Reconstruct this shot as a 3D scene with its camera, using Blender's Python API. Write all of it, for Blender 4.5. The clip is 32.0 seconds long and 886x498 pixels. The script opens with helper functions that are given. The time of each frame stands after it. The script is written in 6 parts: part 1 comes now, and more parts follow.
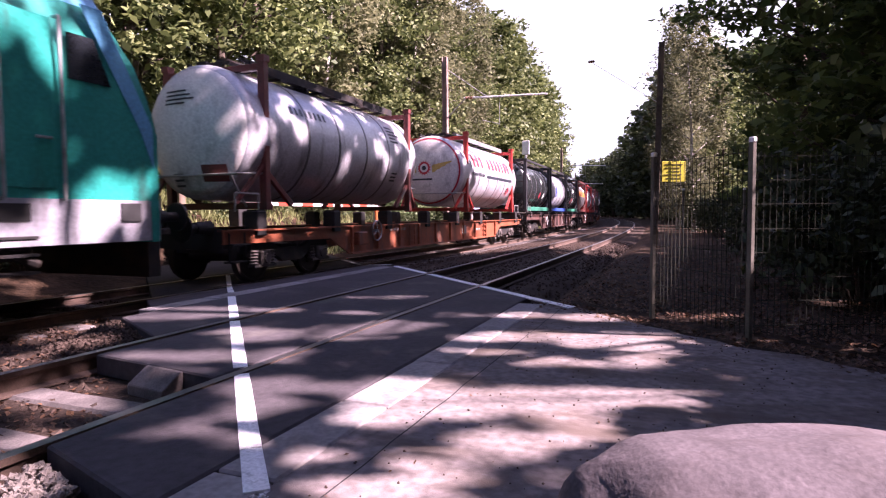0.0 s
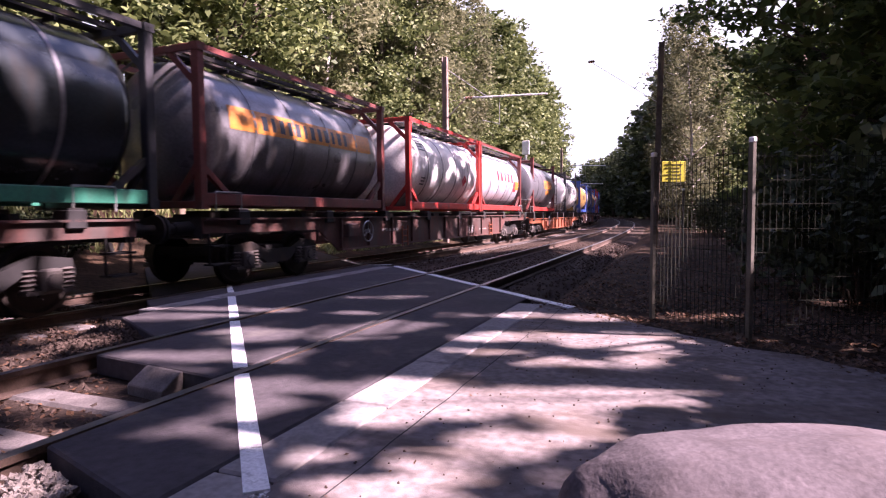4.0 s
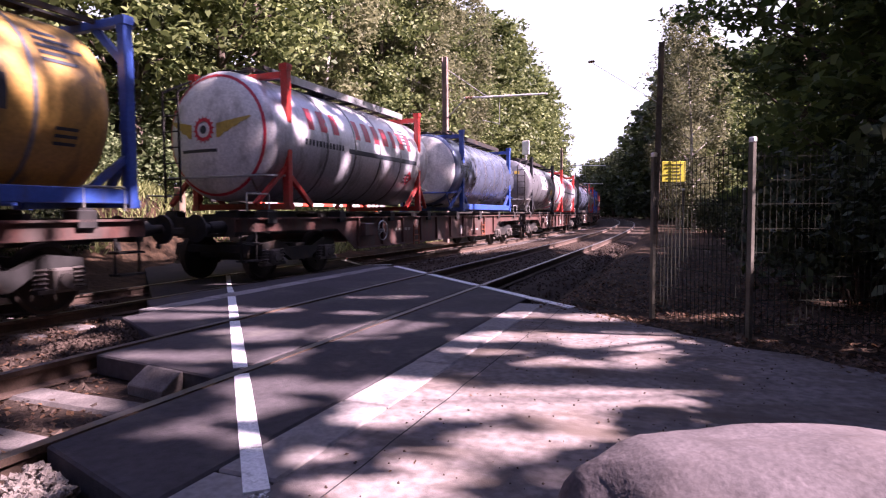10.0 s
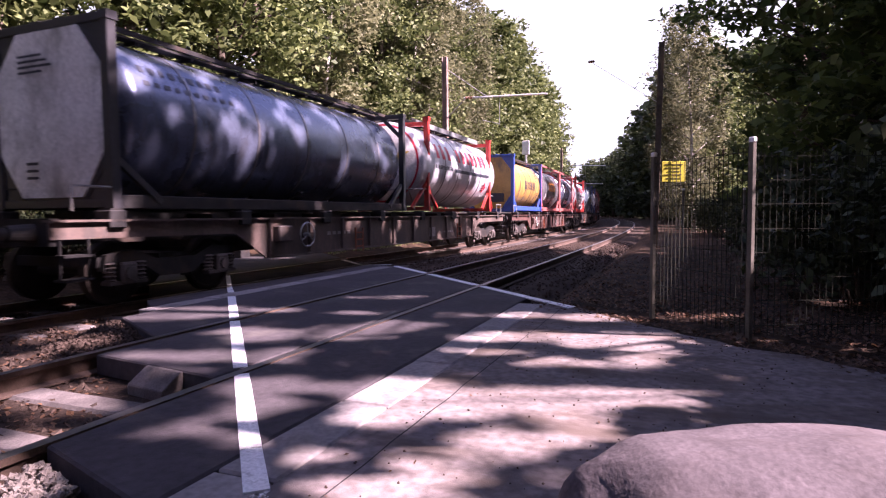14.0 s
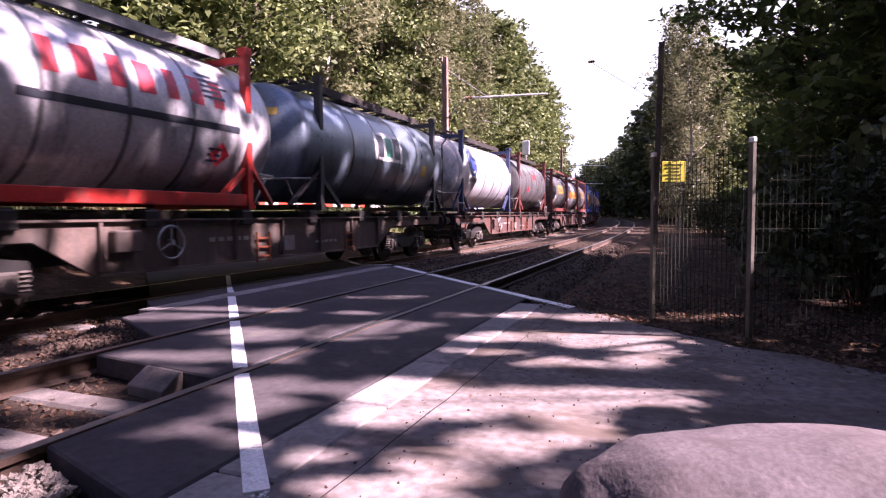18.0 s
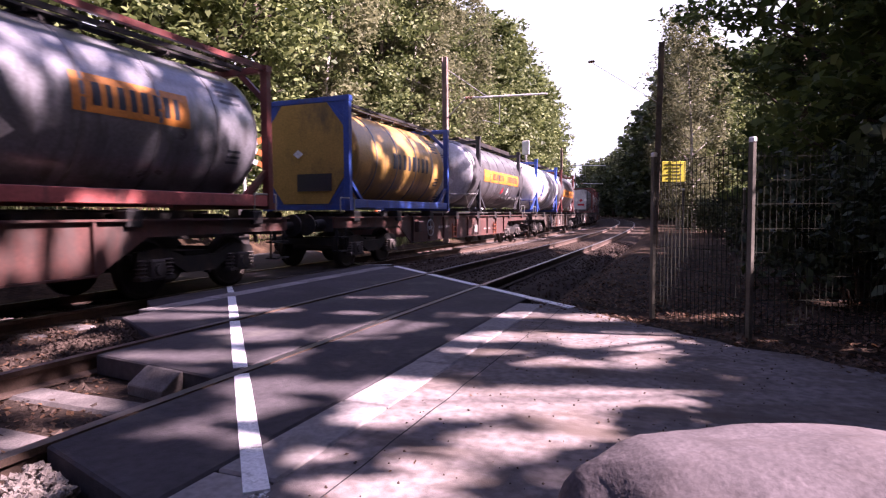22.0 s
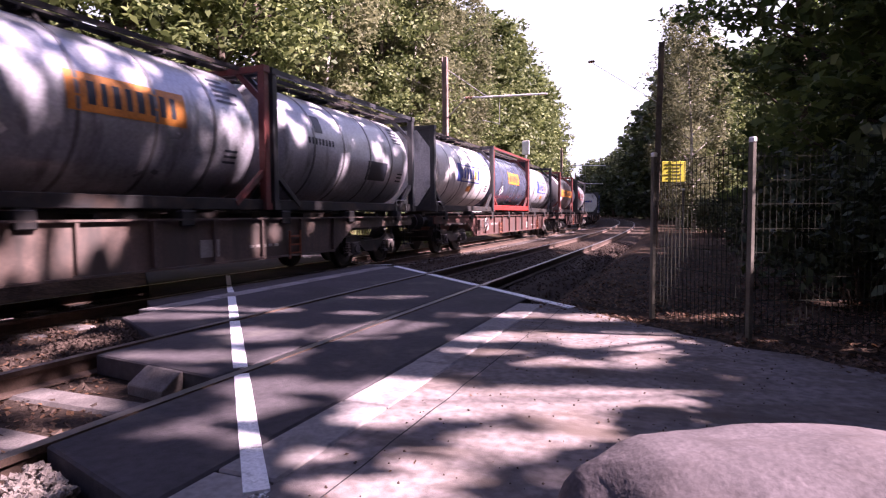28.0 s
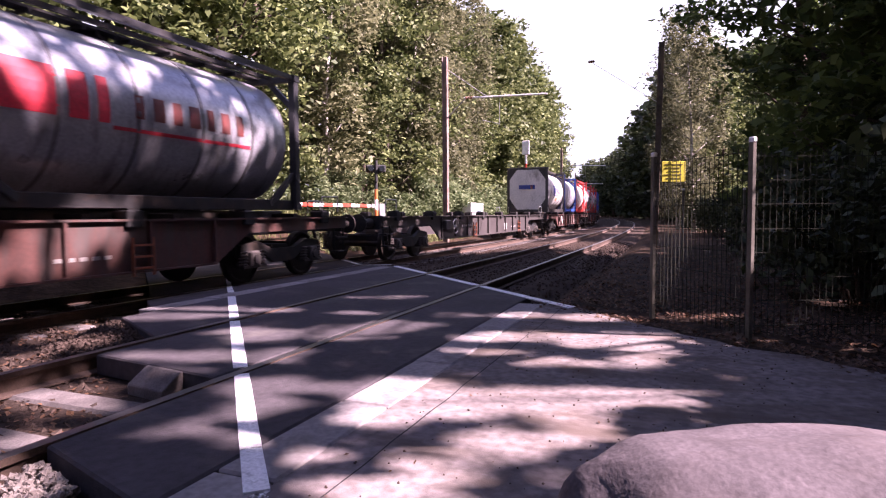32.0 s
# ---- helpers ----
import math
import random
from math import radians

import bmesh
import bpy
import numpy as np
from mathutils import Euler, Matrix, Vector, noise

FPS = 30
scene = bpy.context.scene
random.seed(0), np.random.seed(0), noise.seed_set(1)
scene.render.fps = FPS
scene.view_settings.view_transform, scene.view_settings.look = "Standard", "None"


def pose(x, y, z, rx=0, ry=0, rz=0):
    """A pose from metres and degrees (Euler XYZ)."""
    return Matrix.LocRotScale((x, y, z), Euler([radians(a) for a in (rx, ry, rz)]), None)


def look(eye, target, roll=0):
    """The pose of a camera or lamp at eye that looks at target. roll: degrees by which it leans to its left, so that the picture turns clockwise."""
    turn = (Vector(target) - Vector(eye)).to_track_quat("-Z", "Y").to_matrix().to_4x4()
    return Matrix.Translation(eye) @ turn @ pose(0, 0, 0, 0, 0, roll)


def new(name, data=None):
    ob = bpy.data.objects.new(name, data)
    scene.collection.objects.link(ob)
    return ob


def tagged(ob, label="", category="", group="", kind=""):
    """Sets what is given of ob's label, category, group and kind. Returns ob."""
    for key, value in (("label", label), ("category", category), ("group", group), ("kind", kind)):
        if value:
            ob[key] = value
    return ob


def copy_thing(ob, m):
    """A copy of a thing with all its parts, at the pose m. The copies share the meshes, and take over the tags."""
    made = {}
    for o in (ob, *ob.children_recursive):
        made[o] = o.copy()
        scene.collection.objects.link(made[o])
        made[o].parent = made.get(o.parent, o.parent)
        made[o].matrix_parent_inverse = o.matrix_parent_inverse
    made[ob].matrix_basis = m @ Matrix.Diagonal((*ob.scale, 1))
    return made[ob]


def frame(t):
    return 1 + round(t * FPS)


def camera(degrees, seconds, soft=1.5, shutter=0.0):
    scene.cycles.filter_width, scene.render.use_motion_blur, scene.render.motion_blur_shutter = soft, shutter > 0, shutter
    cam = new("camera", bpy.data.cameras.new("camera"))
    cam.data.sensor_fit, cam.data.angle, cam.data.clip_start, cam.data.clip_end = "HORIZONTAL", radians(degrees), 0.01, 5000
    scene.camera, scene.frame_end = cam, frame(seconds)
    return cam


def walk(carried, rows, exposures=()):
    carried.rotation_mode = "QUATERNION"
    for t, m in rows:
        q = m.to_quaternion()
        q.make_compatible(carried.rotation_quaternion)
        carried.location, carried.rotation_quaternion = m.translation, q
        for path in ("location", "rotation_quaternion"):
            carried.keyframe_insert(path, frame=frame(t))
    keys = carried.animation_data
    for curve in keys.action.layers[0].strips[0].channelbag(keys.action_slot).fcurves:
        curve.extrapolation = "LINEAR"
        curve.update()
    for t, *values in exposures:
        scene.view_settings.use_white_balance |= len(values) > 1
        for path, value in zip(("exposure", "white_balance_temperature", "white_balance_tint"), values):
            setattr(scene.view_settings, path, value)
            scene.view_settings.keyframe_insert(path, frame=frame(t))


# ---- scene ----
# World: x to the side (tracks on the negative side), y along the tracks, z up; z = 0 is the near track's rail head.
EYE = (0.0, 0.0, 1.058)
YAW, DIP, LEAN = 21.98, 3.294, -0.435
cam = camera(73.6, 32.0, soft=1.2, shutter=0.13)
view = pose(*EYE, 90 - DIP, 0, YAW) @ pose(0, 0, 0, 0, 0, LEAN)
walk(cam, [(0.0, view), (32.0, view)], exposures=[(0.0, 2.34, 6330, 55), (32.0, 2.34, 6330, 55)])

# ---- light ----
SUN_EL, SUN_AZ = 44.0, 80.0          # azimuth: degrees clockwise from +y
world = bpy.data.worlds.new("sky")
scene.world = world
world.use_nodes = True
wn = world.node_tree.nodes
sky = wn.new("ShaderNodeTexSky")
sky.sky_type = "NISHITA"
sky.sun_disc = False
sky.sun_elevation = radians(SUN_EL)
sky.sun_rotation = radians(SUN_AZ)
sky.air_density, sky.dust_density, sky.ozone_density = 1.0, 1.5, 1.0
wn["Background"].inputs["Strength"].default_value = 0.061
wl = world.node_tree.links
# bright summer haze low over the horizon, the same all round
up = wn.new("ShaderNodeSeparateXYZ")
wl.new(wn.new("ShaderNodeTexCoord").outputs["Generated"], up.inputs[0])
low = wn.new("ShaderNodeMapRange")
low.interpolation_type = "SMOOTHSTEP"
low.inputs[1].default_value, low.inputs[2].default_value = 0.30, 0.62
low.inputs[3].default_value, low.inputs[4].default_value = 1.0, 0.0
wl.new(up.outputs[2], low.inputs[0])
haze = wn.new("ShaderNodeMix")
haze.data_type = "RGBA"
haze.inputs[7].default_value = (3.98, 4.7, 4.62, 1)
wl.new(low.outputs[0], haze.inputs[0])
wl.new(sky.outputs[0], haze.inputs[6])
wl.new(haze.outputs[2], wn["Background"].inputs["Color"])
sun_data = bpy.data.lights.new("sun", "SUN")
sun_data.energy, sun_data.angle, sun_data.color = 5.0, radians(0.7), (1.0, 0.92, 0.81)
sun = new("sun", sun_data)
sun_from = Vector((math.sin(radians(SUN_AZ)) * math.cos(radians(SUN_EL)), math.cos(radians(SUN_AZ)) * math.cos(radians(SUN_EL)), math.sin(radians(SUN_EL))))
sun.matrix_world = look(sun_from * 60, (0, 0, 0))

# ---- the line of the tracks: straight past the crossing, then a wide bend ----
BEND_START, BEND_RADIUS = 18.0, 600.0
NEAR_TRACK, FAR_TRACK = -3.54, -8.20
GAUGE_HALF = 0.7525
FAR_RAIL_TOP = -0.17            # the far track lies lower
DECK = 1.33                          # foot of the containers over the rail


def along(s, off, z=0.0):
    """The pose at the distance s along the line, off metres to its right."""
    if s <= BEND_START:
        return pose(off, s, z)
    a = (s - BEND_START) / BEND_RADIUS
    r = BEND_RADIUS + off
    return pose(-BEND_RADIUS + r * math.cos(a), BEND_START + r * math.sin(a), z, 0, 0, math.degrees(a))


def at_line(s, off, z=0.0):
    return along(s, off, z).translation


# ---- materials ----
def mat(name, color, rough=0.6, metal=0.0, vary=0.25, scale=3.0, bump=0.0, bump_scale=40.0, dirt=None, dirt_amount=0.0,
        dirt_scale=(1.5, 1.5, 1.5), spread=0.0, coat=0.0, fine=0.12):
    """A procedural surface: colour mottled at two scales, optional dirt, relief and a shift from piece to piece."""
    m = bpy.data.materials.new(name)
    m.use_nodes = True
    n, l = m.node_tree.nodes, m.node_tree.links
    b = n["Principled BSDF"]
    b.inputs["Metallic"].default_value = metal
    b.inputs["Coat Weight"].default_value = coat
    if rough >= 0.8 and not metal:
        b.inputs["Specular IOR Level"].default_value = 0.12
    co = n.new("ShaderNodeTexCoord")

    def noise_tex(sc, detail=4.0):
        t = n.new("ShaderNodeTexNoise")
        t.inputs["Scale"].default_value = sc
        t.inputs["Detail"].default_value = detail
        return t
    big, small = noise_tex(scale), noise_tex(scale * 14)
    for t in (big, small):
        l.new(co.outputs["Object"], t.inputs["Vector"])
    c1 = n.new("ShaderNodeMix")
    c1.data_type = "RGBA"
    lo = tuple(c * (1 - vary) for c in color) + (1,)
    hi = tuple(min(1, c * (1 + vary)) for c in color) + (1,)
    c1.inputs[6].default_value, c1.inputs[7].default_value = lo, hi
    ramp = n.new("ShaderNodeMapRange")
    ramp.inputs[1].default_value, ramp.inputs[2].default_value = 0.3, 0.7
    l.new(big.outputs["Fac"], ramp.inputs[0])
    l.new(ramp.outputs[0], c1.inputs[0])
    out = c1.outputs[2]
    c2 = n.new("ShaderNodeMix")
    c2.data_type, c2.blend_type = "RGBA", "MULTIPLY"
    c2.inputs[0].default_value = 1.0
    fr = n.new("ShaderNodeMapRange")
    fr.inputs[1].default_value, fr.inputs[2].default_value = 0.3, 0.7
    fr.inputs[3].default_value, fr.inputs[4].default_value = 1 - fine * 2, 1 + fine
    l.new(small.outputs["Fac"], fr.inputs[0])
    l.new(out, c2.inputs[6])
    l.new(fr.outputs[0], c2.inputs[7])
    out = c2.outputs[2]
    if dirt is not None:
        mp = n.new("ShaderNodeMapping")
        mp.inputs["Scale"].default_value = dirt_scale
        l.new(co.outputs["Object"], mp.inputs[0])
        dn = noise_tex(1.0, 6.0)
        dn.inputs["Roughness"].default_value = 0.65
        l.new(mp.outputs[0], dn.inputs["Vector"])
        dr = n.new("ShaderNodeMapRange")
        dr.inputs[1].default_value, dr.inputs[2].default_value = 0.62 - dirt_amount * 0.3, 0.8 - dirt_amount * 0.3
        l.new(dn.outputs["Fac"], dr.inputs[0])
        c3 = n.new("ShaderNodeMix")
        c3.data_type = "RGBA"
        c3.inputs[7].default_value = (*dirt, 1)
        l.new(dr.outputs[0], c3.inputs[0])
        l.new(out, c3.inputs[6])
        out = c3.outputs[2]
    if spread:
        oi = n.new("ShaderNodeObjectInfo")
        hs = n.new("ShaderNodeHueSaturation")
        vr = n.new("ShaderNodeMapRange")
        vr.inputs[3].default_value, vr.inputs[4].default_value = 1 - spread, 1 + spread
        l.new(oi.outputs["Random"], vr.inputs[0])
        l.new(vr.outputs[0], hs.inputs["Value"])
        l.new(out, hs.inputs["Color"])
        out = hs.outputs[0]
    l.new(out, b.inputs["Base Color"])
    rr = n.new("ShaderNodeMapRange")
    rr.inputs[3].default_value, rr.inputs[4].default_value = max(0.02, rough - 0.1), min(1, rough + 0.12)
    l.new(big.outputs["Fac"], rr.inputs[0])
    l.new(rr.outputs[0], b.inputs["Roughness"])
    if bump:
        bt = noise_tex(bump_scale, 5.0)
        l.new(co.outputs["Object"], bt.inputs["Vector"])
        bp = n.new("ShaderNodeBump")
        bp.inputs["Strength"].default_value = 1.0
        bp.inputs["Distance"].default_value = bump
        l.new(bt.outputs["Fac"], bp.inputs["Height"])
        l.new(bp.outputs[0], b.inputs["Normal"])
    return m


def leaf_mat(name, dark, light, glow):
    """Foliage: a tone of its own for each leaf, and light that passes through."""
    m = bpy.data.materials.new(name)
    m.use_nodes = True
    n, l = m.node_tree.nodes, m.node_tree.links
    b = n["Principled BSDF"]
    b.inputs["Roughness"].default_value = 0.62
    b.inputs["Specular IOR Level"].default_value = 0.3
    g = n.new("ShaderNodeNewGeometry")
    mix = n.new("ShaderNodeMix")
    mix.data_type = "RGBA"
    mix.inputs[6].default_value, mix.inputs[7].default_value = (*dark, 1), (*light, 1)
    l.new(g.outputs["Random Per Island"], mix.inputs[0])
    oi = n.new("ShaderNodeObjectInfo")
    hs = n.new("ShaderNodeHueSaturation")
    vr = n.new("ShaderNodeMapRange")
    vr.inputs[3].default_value, vr.inputs[4].default_value = 0.8, 1.25
    l.new(oi.outputs["Random"], vr.inputs[0])
    l.new(vr.outputs[0], hs.inputs["Value"])
    l.new(mix.outputs[2], hs.inputs["Color"])
    l.new(hs.outputs[0], b.inputs["Base Color"])
    tr = n.new("ShaderNodeBsdfTranslucent")
    l.new(hs.outputs[0], tr.inputs["Color"])
    ms = n.new("ShaderNodeMixShader")
    ms.inputs[0].default_value = glow
    l.new(b.outputs[0], ms.inputs[1])
    l.new(tr.outputs[0], ms.inputs[2])
    l.new(ms.outputs[0], n["Material Output"].inputs["Surface"])
    return m


M = {
    "asphalt_panel": mat("asphalt_panel", (0.072, 0.064, 0.069), 0.8, vary=0.22, scale=1.2, bump=0.004, bump_scale=90, dirt=(0.12, 0.11, 0.1), dirt_amount=0.3),
    # darker copy of the crossing asphalt, standing in for shade at the train
    "asphalt_darkened": mat("asphalt_darkened", (0.042, 0.04, 0.043), 0.85, vary=0.25, scale=1.5, bump=0.004, bump_scale=80, dirt=(0.07, 0.058, 0.05), dirt_amount=0.35),
    "asphalt_path": mat("asphalt_path", (0.212, 0.181, 0.174), 0.9, vary=0.16, scale=1.3, bump=0.0025, bump_scale=150, dirt=(0.12, 0.094, 0.08), dirt_amount=0.5, dirt_scale=(1.1, 2.3, 1.7), fine=0.2),
    "concrete_strip": mat("concrete_strip", (0.28, 0.255, 0.25), 0.85, vary=0.15, scale=2.0, bump=0.003, dirt=(0.14, 0.12, 0.11), dirt_amount=0.35, spread=0.1),
    "road_paint": mat("road_paint", (0.85, 0.85, 0.85), 0.6, vary=0.06, scale=4, dirt=(0.2, 0.19, 0.19), dirt_amount=0.25, dirt_scale=(9, 9, 9)),
    "soil": mat("soil", (0.03, 0.018, 0.011), 0.95, vary=0.4, scale=0.8, bump=0.03, bump_scale=14, dirt=(0.075, 0.045, 0.027), dirt_amount=0.5, dirt_scale=(2, 2, 2), fine=0.3),
    "ballast": mat("ballast", (0.05, 0.034, 0.026), 0.95, vary=0.35, scale=2.5, bump=0.02, bump_scale=30, fine=0.3),
    "stone": mat("stone", (0.075, 0.053, 0.042), 0.9, vary=0.3, scale=9, spread=0.3, fine=0.25),
    "litter": leaf_mat("litter", (0.05, 0.025, 0.015), (0.17, 0.088, 0.046), 0.15),
    "rail_head": mat("rail_head", (0.2, 0.19, 0.19), 0.42, 0.9, vary=0.1, scale=1.5),
    "rail_side": mat("rail_side", (0.1, 0.064, 0.048), 0.85, 0.2, vary=0.35, scale=6, bump=0.002),
    "sleeper": mat("sleeper", (0.135, 0.118, 0.112), 0.9, vary=0.35, scale=5, bump=0.004, spread=0.2),
    "concrete": mat("concrete", (0.3, 0.28, 0.27), 0.88, vary=0.2, scale=3, bump=0.004, dirt=(0.12, 0.1, 0.09), dirt_amount=0.4),
    "boulder": mat("boulder", (0.1, 0.086, 0.092), 0.8, vary=0.22, scale=7, bump=0.006, bump_scale=25, dirt=(0.09, 0.074, 0.074), dirt_amount=0.45),
    "bark": mat("bark", (0.11, 0.088, 0.07), 0.95, vary=0.4, scale=4, bump=0.03, bump_scale=16, fine=0.3),
    "bark_birch": mat("bark_birch", (0.5, 0.47, 0.43), 0.85, vary=0.2, scale=3, dirt=(0.05, 0.045, 0.04), dirt_amount=0.45, dirt_scale=(2, 2, 9)),
    "galvanised": mat("galvanised", (0.42, 0.43, 0.43), 0.5, 0.7, vary=0.2, scale=5, dirt=(0.22, 0.2, 0.17), dirt_amount=0.35),
    "dark_steel": mat("dark_steel", (0.026, 0.024, 0.024), 0.7, 0.3, vary=0.4, scale=5, dirt=(0.07, 0.045, 0.033), dirt_amount=0.4),
    "green_steel": mat("green_steel", (0.016, 0.02, 0.008), 0.75, 0.0, vary=0.25, scale=5),
    "timber_post": mat("timber_post", (0.105, 0.08, 0.062), 0.9, vary=0.35, scale=5, dirt=(0.2, 0.14, 0.08), dirt_amount=0.3, dirt_scale=(6, 6, 1)),
    "weathered_wood": mat("weathered_wood", (0.2, 0.15, 0.11), 0.9, vary=0.3, scale=6, bump=0.004, dirt=(0.1, 0.08, 0.06), dirt_amount=0.4, dirt_scale=(8, 8, 1)),
    "sign_yellow": mat("sign_yellow", (0.78, 0.68, 0.06), 0.5, vary=0.06, scale=3),
    "ink": mat("ink", (0.03, 0.03, 0.035), 0.6, vary=0.2),
    "faded_print": mat("faded_print", (0.32, 0.29, 0.27), 0.7, vary=0.2),
    "white_paint": mat("white_paint", (0.8, 0.8, 0.8), 0.5, vary=0.05, dirt=(0.4, 0.38, 0.35), dirt_amount=0.2),
    "signal_red": mat("signal_red", (0.62, 0.06, 0.03), 0.5, vary=0.1),
    "signal_orange": mat("signal_orange", (0.7, 0.16, 0.04), 0.5, vary=0.1),
    "black_rubber": mat("black_rubber", (0.02, 0.02, 0.02), 0.7),
    "glass_dark": mat("glass_dark", (0.02, 0.025, 0.03), 0.08, vary=0.05, coat=0.5),
    "copper": mat("copper", (0.1, 0.09, 0.08), 0.5, 0.6),
    "insulator": mat("insulator", (0.33, 0.12, 0.07), 0.3, vary=0.1),
    "fence_post": mat("fence_post", (0.13, 0.12, 0.095), 0.65, 0.2, vary=0.3, scale=5, dirt=(0.08, 0.06, 0.045), dirt_amount=0.4),
    "pale_rock": mat("pale_rock", (0.25, 0.215, 0.19), 0.9, vary=0.2, scale=6, bump=0.004, spread=0.2),
    "case_blue": mat("case_blue", (0.35, 0.45, 0.62), 0.5, vary=0.1),
    "mast_steel": mat("mast_steel", (0.24, 0.16, 0.135), 0.7, 0.2, vary=0.3, scale=2, dirt=(0.3, 0.27, 0.25), dirt_amount=0.4),
    "grass": leaf_mat("grass", (0.09, 0.11, 0.035), (0.29, 0.31, 0.13), 0.4),
    "leaf_oak": leaf_mat("leaf_oak", (0.038, 0.06, 0.018), (0.205, 0.24, 0.09), 0.3),
    "leaf_birch": leaf_mat("leaf_birch", (0.075, 0.085, 0.04), (0.22, 0.225, 0.12), 0.4),
    "leaf_dark": leaf_mat("leaf_dark", (0.034, 0.058, 0.016), (0.15, 0.205, 0.058), 0.5),
    # dark, barely translucent leaves: shade put into the colour
    "leaf_shaded": leaf_mat("leaf_shaded", (0.022, 0.034, 0.014), (0.085, 0.105, 0.042), 0.2),
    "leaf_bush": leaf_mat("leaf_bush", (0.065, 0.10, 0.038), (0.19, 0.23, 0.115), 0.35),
}


# ---- building helpers ----
def part(name, bm, material, parent=None, label="", smooth=False):
    """Links a bmesh as one mesh object under a thing or a part."""
    me = bpy.data.meshes.new(name)
    bm.to_mesh(me)
    bm.free()
    me.materials.append(material)
    if smooth:
        me.shade_smooth()
    ob = new(name, me)
    if parent is not None:
        ob.parent = parent
    if label:
        tagged(ob, label)
    return ob


def empty(name, m=None):
    ob = new(name)
    ob.empty_display_size = 0.2
    if m is not None:
        ob.matrix_basis = m
    return ob


def box(bm, c, size, m=None, bevel=0.0):
    """Adds a box with its centre at c; m turns it first."""
    r = bmesh.ops.create_cube(bm, size=1.0)
    vs = r["verts"]
    bmesh.ops.scale(bm, vec=size, verts=vs)
    if bevel:
        es = list({e for v in vs for e in v.link_edges})
        g = bmesh.ops.bevel(bm, geom=es, offset=bevel, segments=1, affect="EDGES")
        vs = list({v for f in g["faces"] for v in f.verts} | {v for v in vs if v.is_valid})
    if m is not None:
        bmesh.ops.transform(bm, matrix=m, verts=vs)
    bmesh.ops.translate(bm, vec=c, verts=vs)
    return vs


def rod(bm, a, b, r, r2=None, seg=8):
    """Adds a round bar from a to b."""
    a, b = Vector(a), Vector(b)
    d = b - a
    g = bmesh.ops.create_cone(bm, cap_ends=True, segments=seg, radius1=r, radius2=r if r2 is None else r2, depth=d.length)
    q = d.to_track_quat("Z", "Y").to_matrix().to_4x4()
    bmesh.ops.transform(bm, matrix=Matrix.Translation((a + b) / 2) @ q, verts=g["verts"])
    return g["verts"]


def beam(bm, a, b, w, h, up=(0, 0, 1)):
    """Adds a square bar from a to b, w across and h tall."""
    a, b = Vector(a), Vector(b)
    d = (b - a).normalized()
    side = d.cross(Vector(up))
    if side.length < 1e-4:
        side = Vector((1, 0, 0))
    side.normalize()
    top = side.cross(d)
    vs = [bm.verts.new(p + side * (w / 2 * i) + top * (h / 2 * j)) for p in (a, b) for i, j in ((-1, -1), (1, -1), (1, 1), (-1, 1))]
    for f in ((3, 2, 1, 0), (4, 5, 6, 7), (0, 1, 5, 4), (1, 2, 6, 5), (2, 3, 7, 6), (3, 0, 4, 7)):
        bm.faces.new([vs[i] for i in f])
    return vs


def prism(bm, outline, x0, x1, axis="x"):
    """Pulls an outline from x0 to x1. Outline in (y, z) for axis x, (x, z) for y, (x, y) for z."""
    def at(u, v, w):
        return {"x": (w, u, v), "y": (u, w, v), "z": (u, v, w)}[axis]
    a = [bm.verts.new(at(u, v, x0)) for u, v in outline]
    b = [bm.verts.new(at(u, v, x1)) for u, v in outline]
    k = len(outline)
    bm.faces.new(a)
    bm.faces.new(b[::-1])
    for i in range(k):
        bm.faces.new((a[i], b[i], b[(i + 1) % k], a[(i + 1) % k]))
    bmesh.ops.recalc_face_normals(bm, faces=bm.faces[:])
    return a + b


def lathe(bm, profile, seg=32, axis="y", centre=(0, 0, 0)):
    """Turns a profile of (place along the axis, radius)."""
    rings = []
    cx, cy, cz = centre
    for t, r in profile:
        ring = []
        for i in range(seg):
            a = 2 * math.pi * i / seg
            c, s = r * math.cos(a), r * math.sin(a)
            p = {"y": (cx + c, cy + t, cz + s), "x": (cx + t, cy + c, cz + s), "z": (cx + c, cy + s, cz + t)}[axis]
            ring.append(bm.verts.new(p))
        rings.append(ring)
    for a, b in zip(rings, rings[1:]):
        for i in range(seg):
            j = (i + 1) % seg
            bm.faces.new((a[i], a[j], b[j], b[i]))
    bm.faces.new(rings[0])
    bm.faces.new(rings[-1][::-1])
    bmesh.ops.recalc_face_normals(bm, faces=bm.faces[:])


def B():
    return bmesh.new()


def mesh_ob(name, verts, faces, material, parent=None, smooth=False):
    me = bpy.data.meshes.new(name)
    me.from_pydata([tuple(v) for v in verts], [], [tuple(f) for f in faces])
    me.materials.append(material)
    if smooth:
        me.shade_smooth()
    ob = new(name, me)
    if parent is not None:
        ob.parent = parent
    return ob


# ---- ground ----
def road_left(x):
    return -0.1 - 0.85 * x


def road_right(x):
    return 5.75 - 1.0 * x


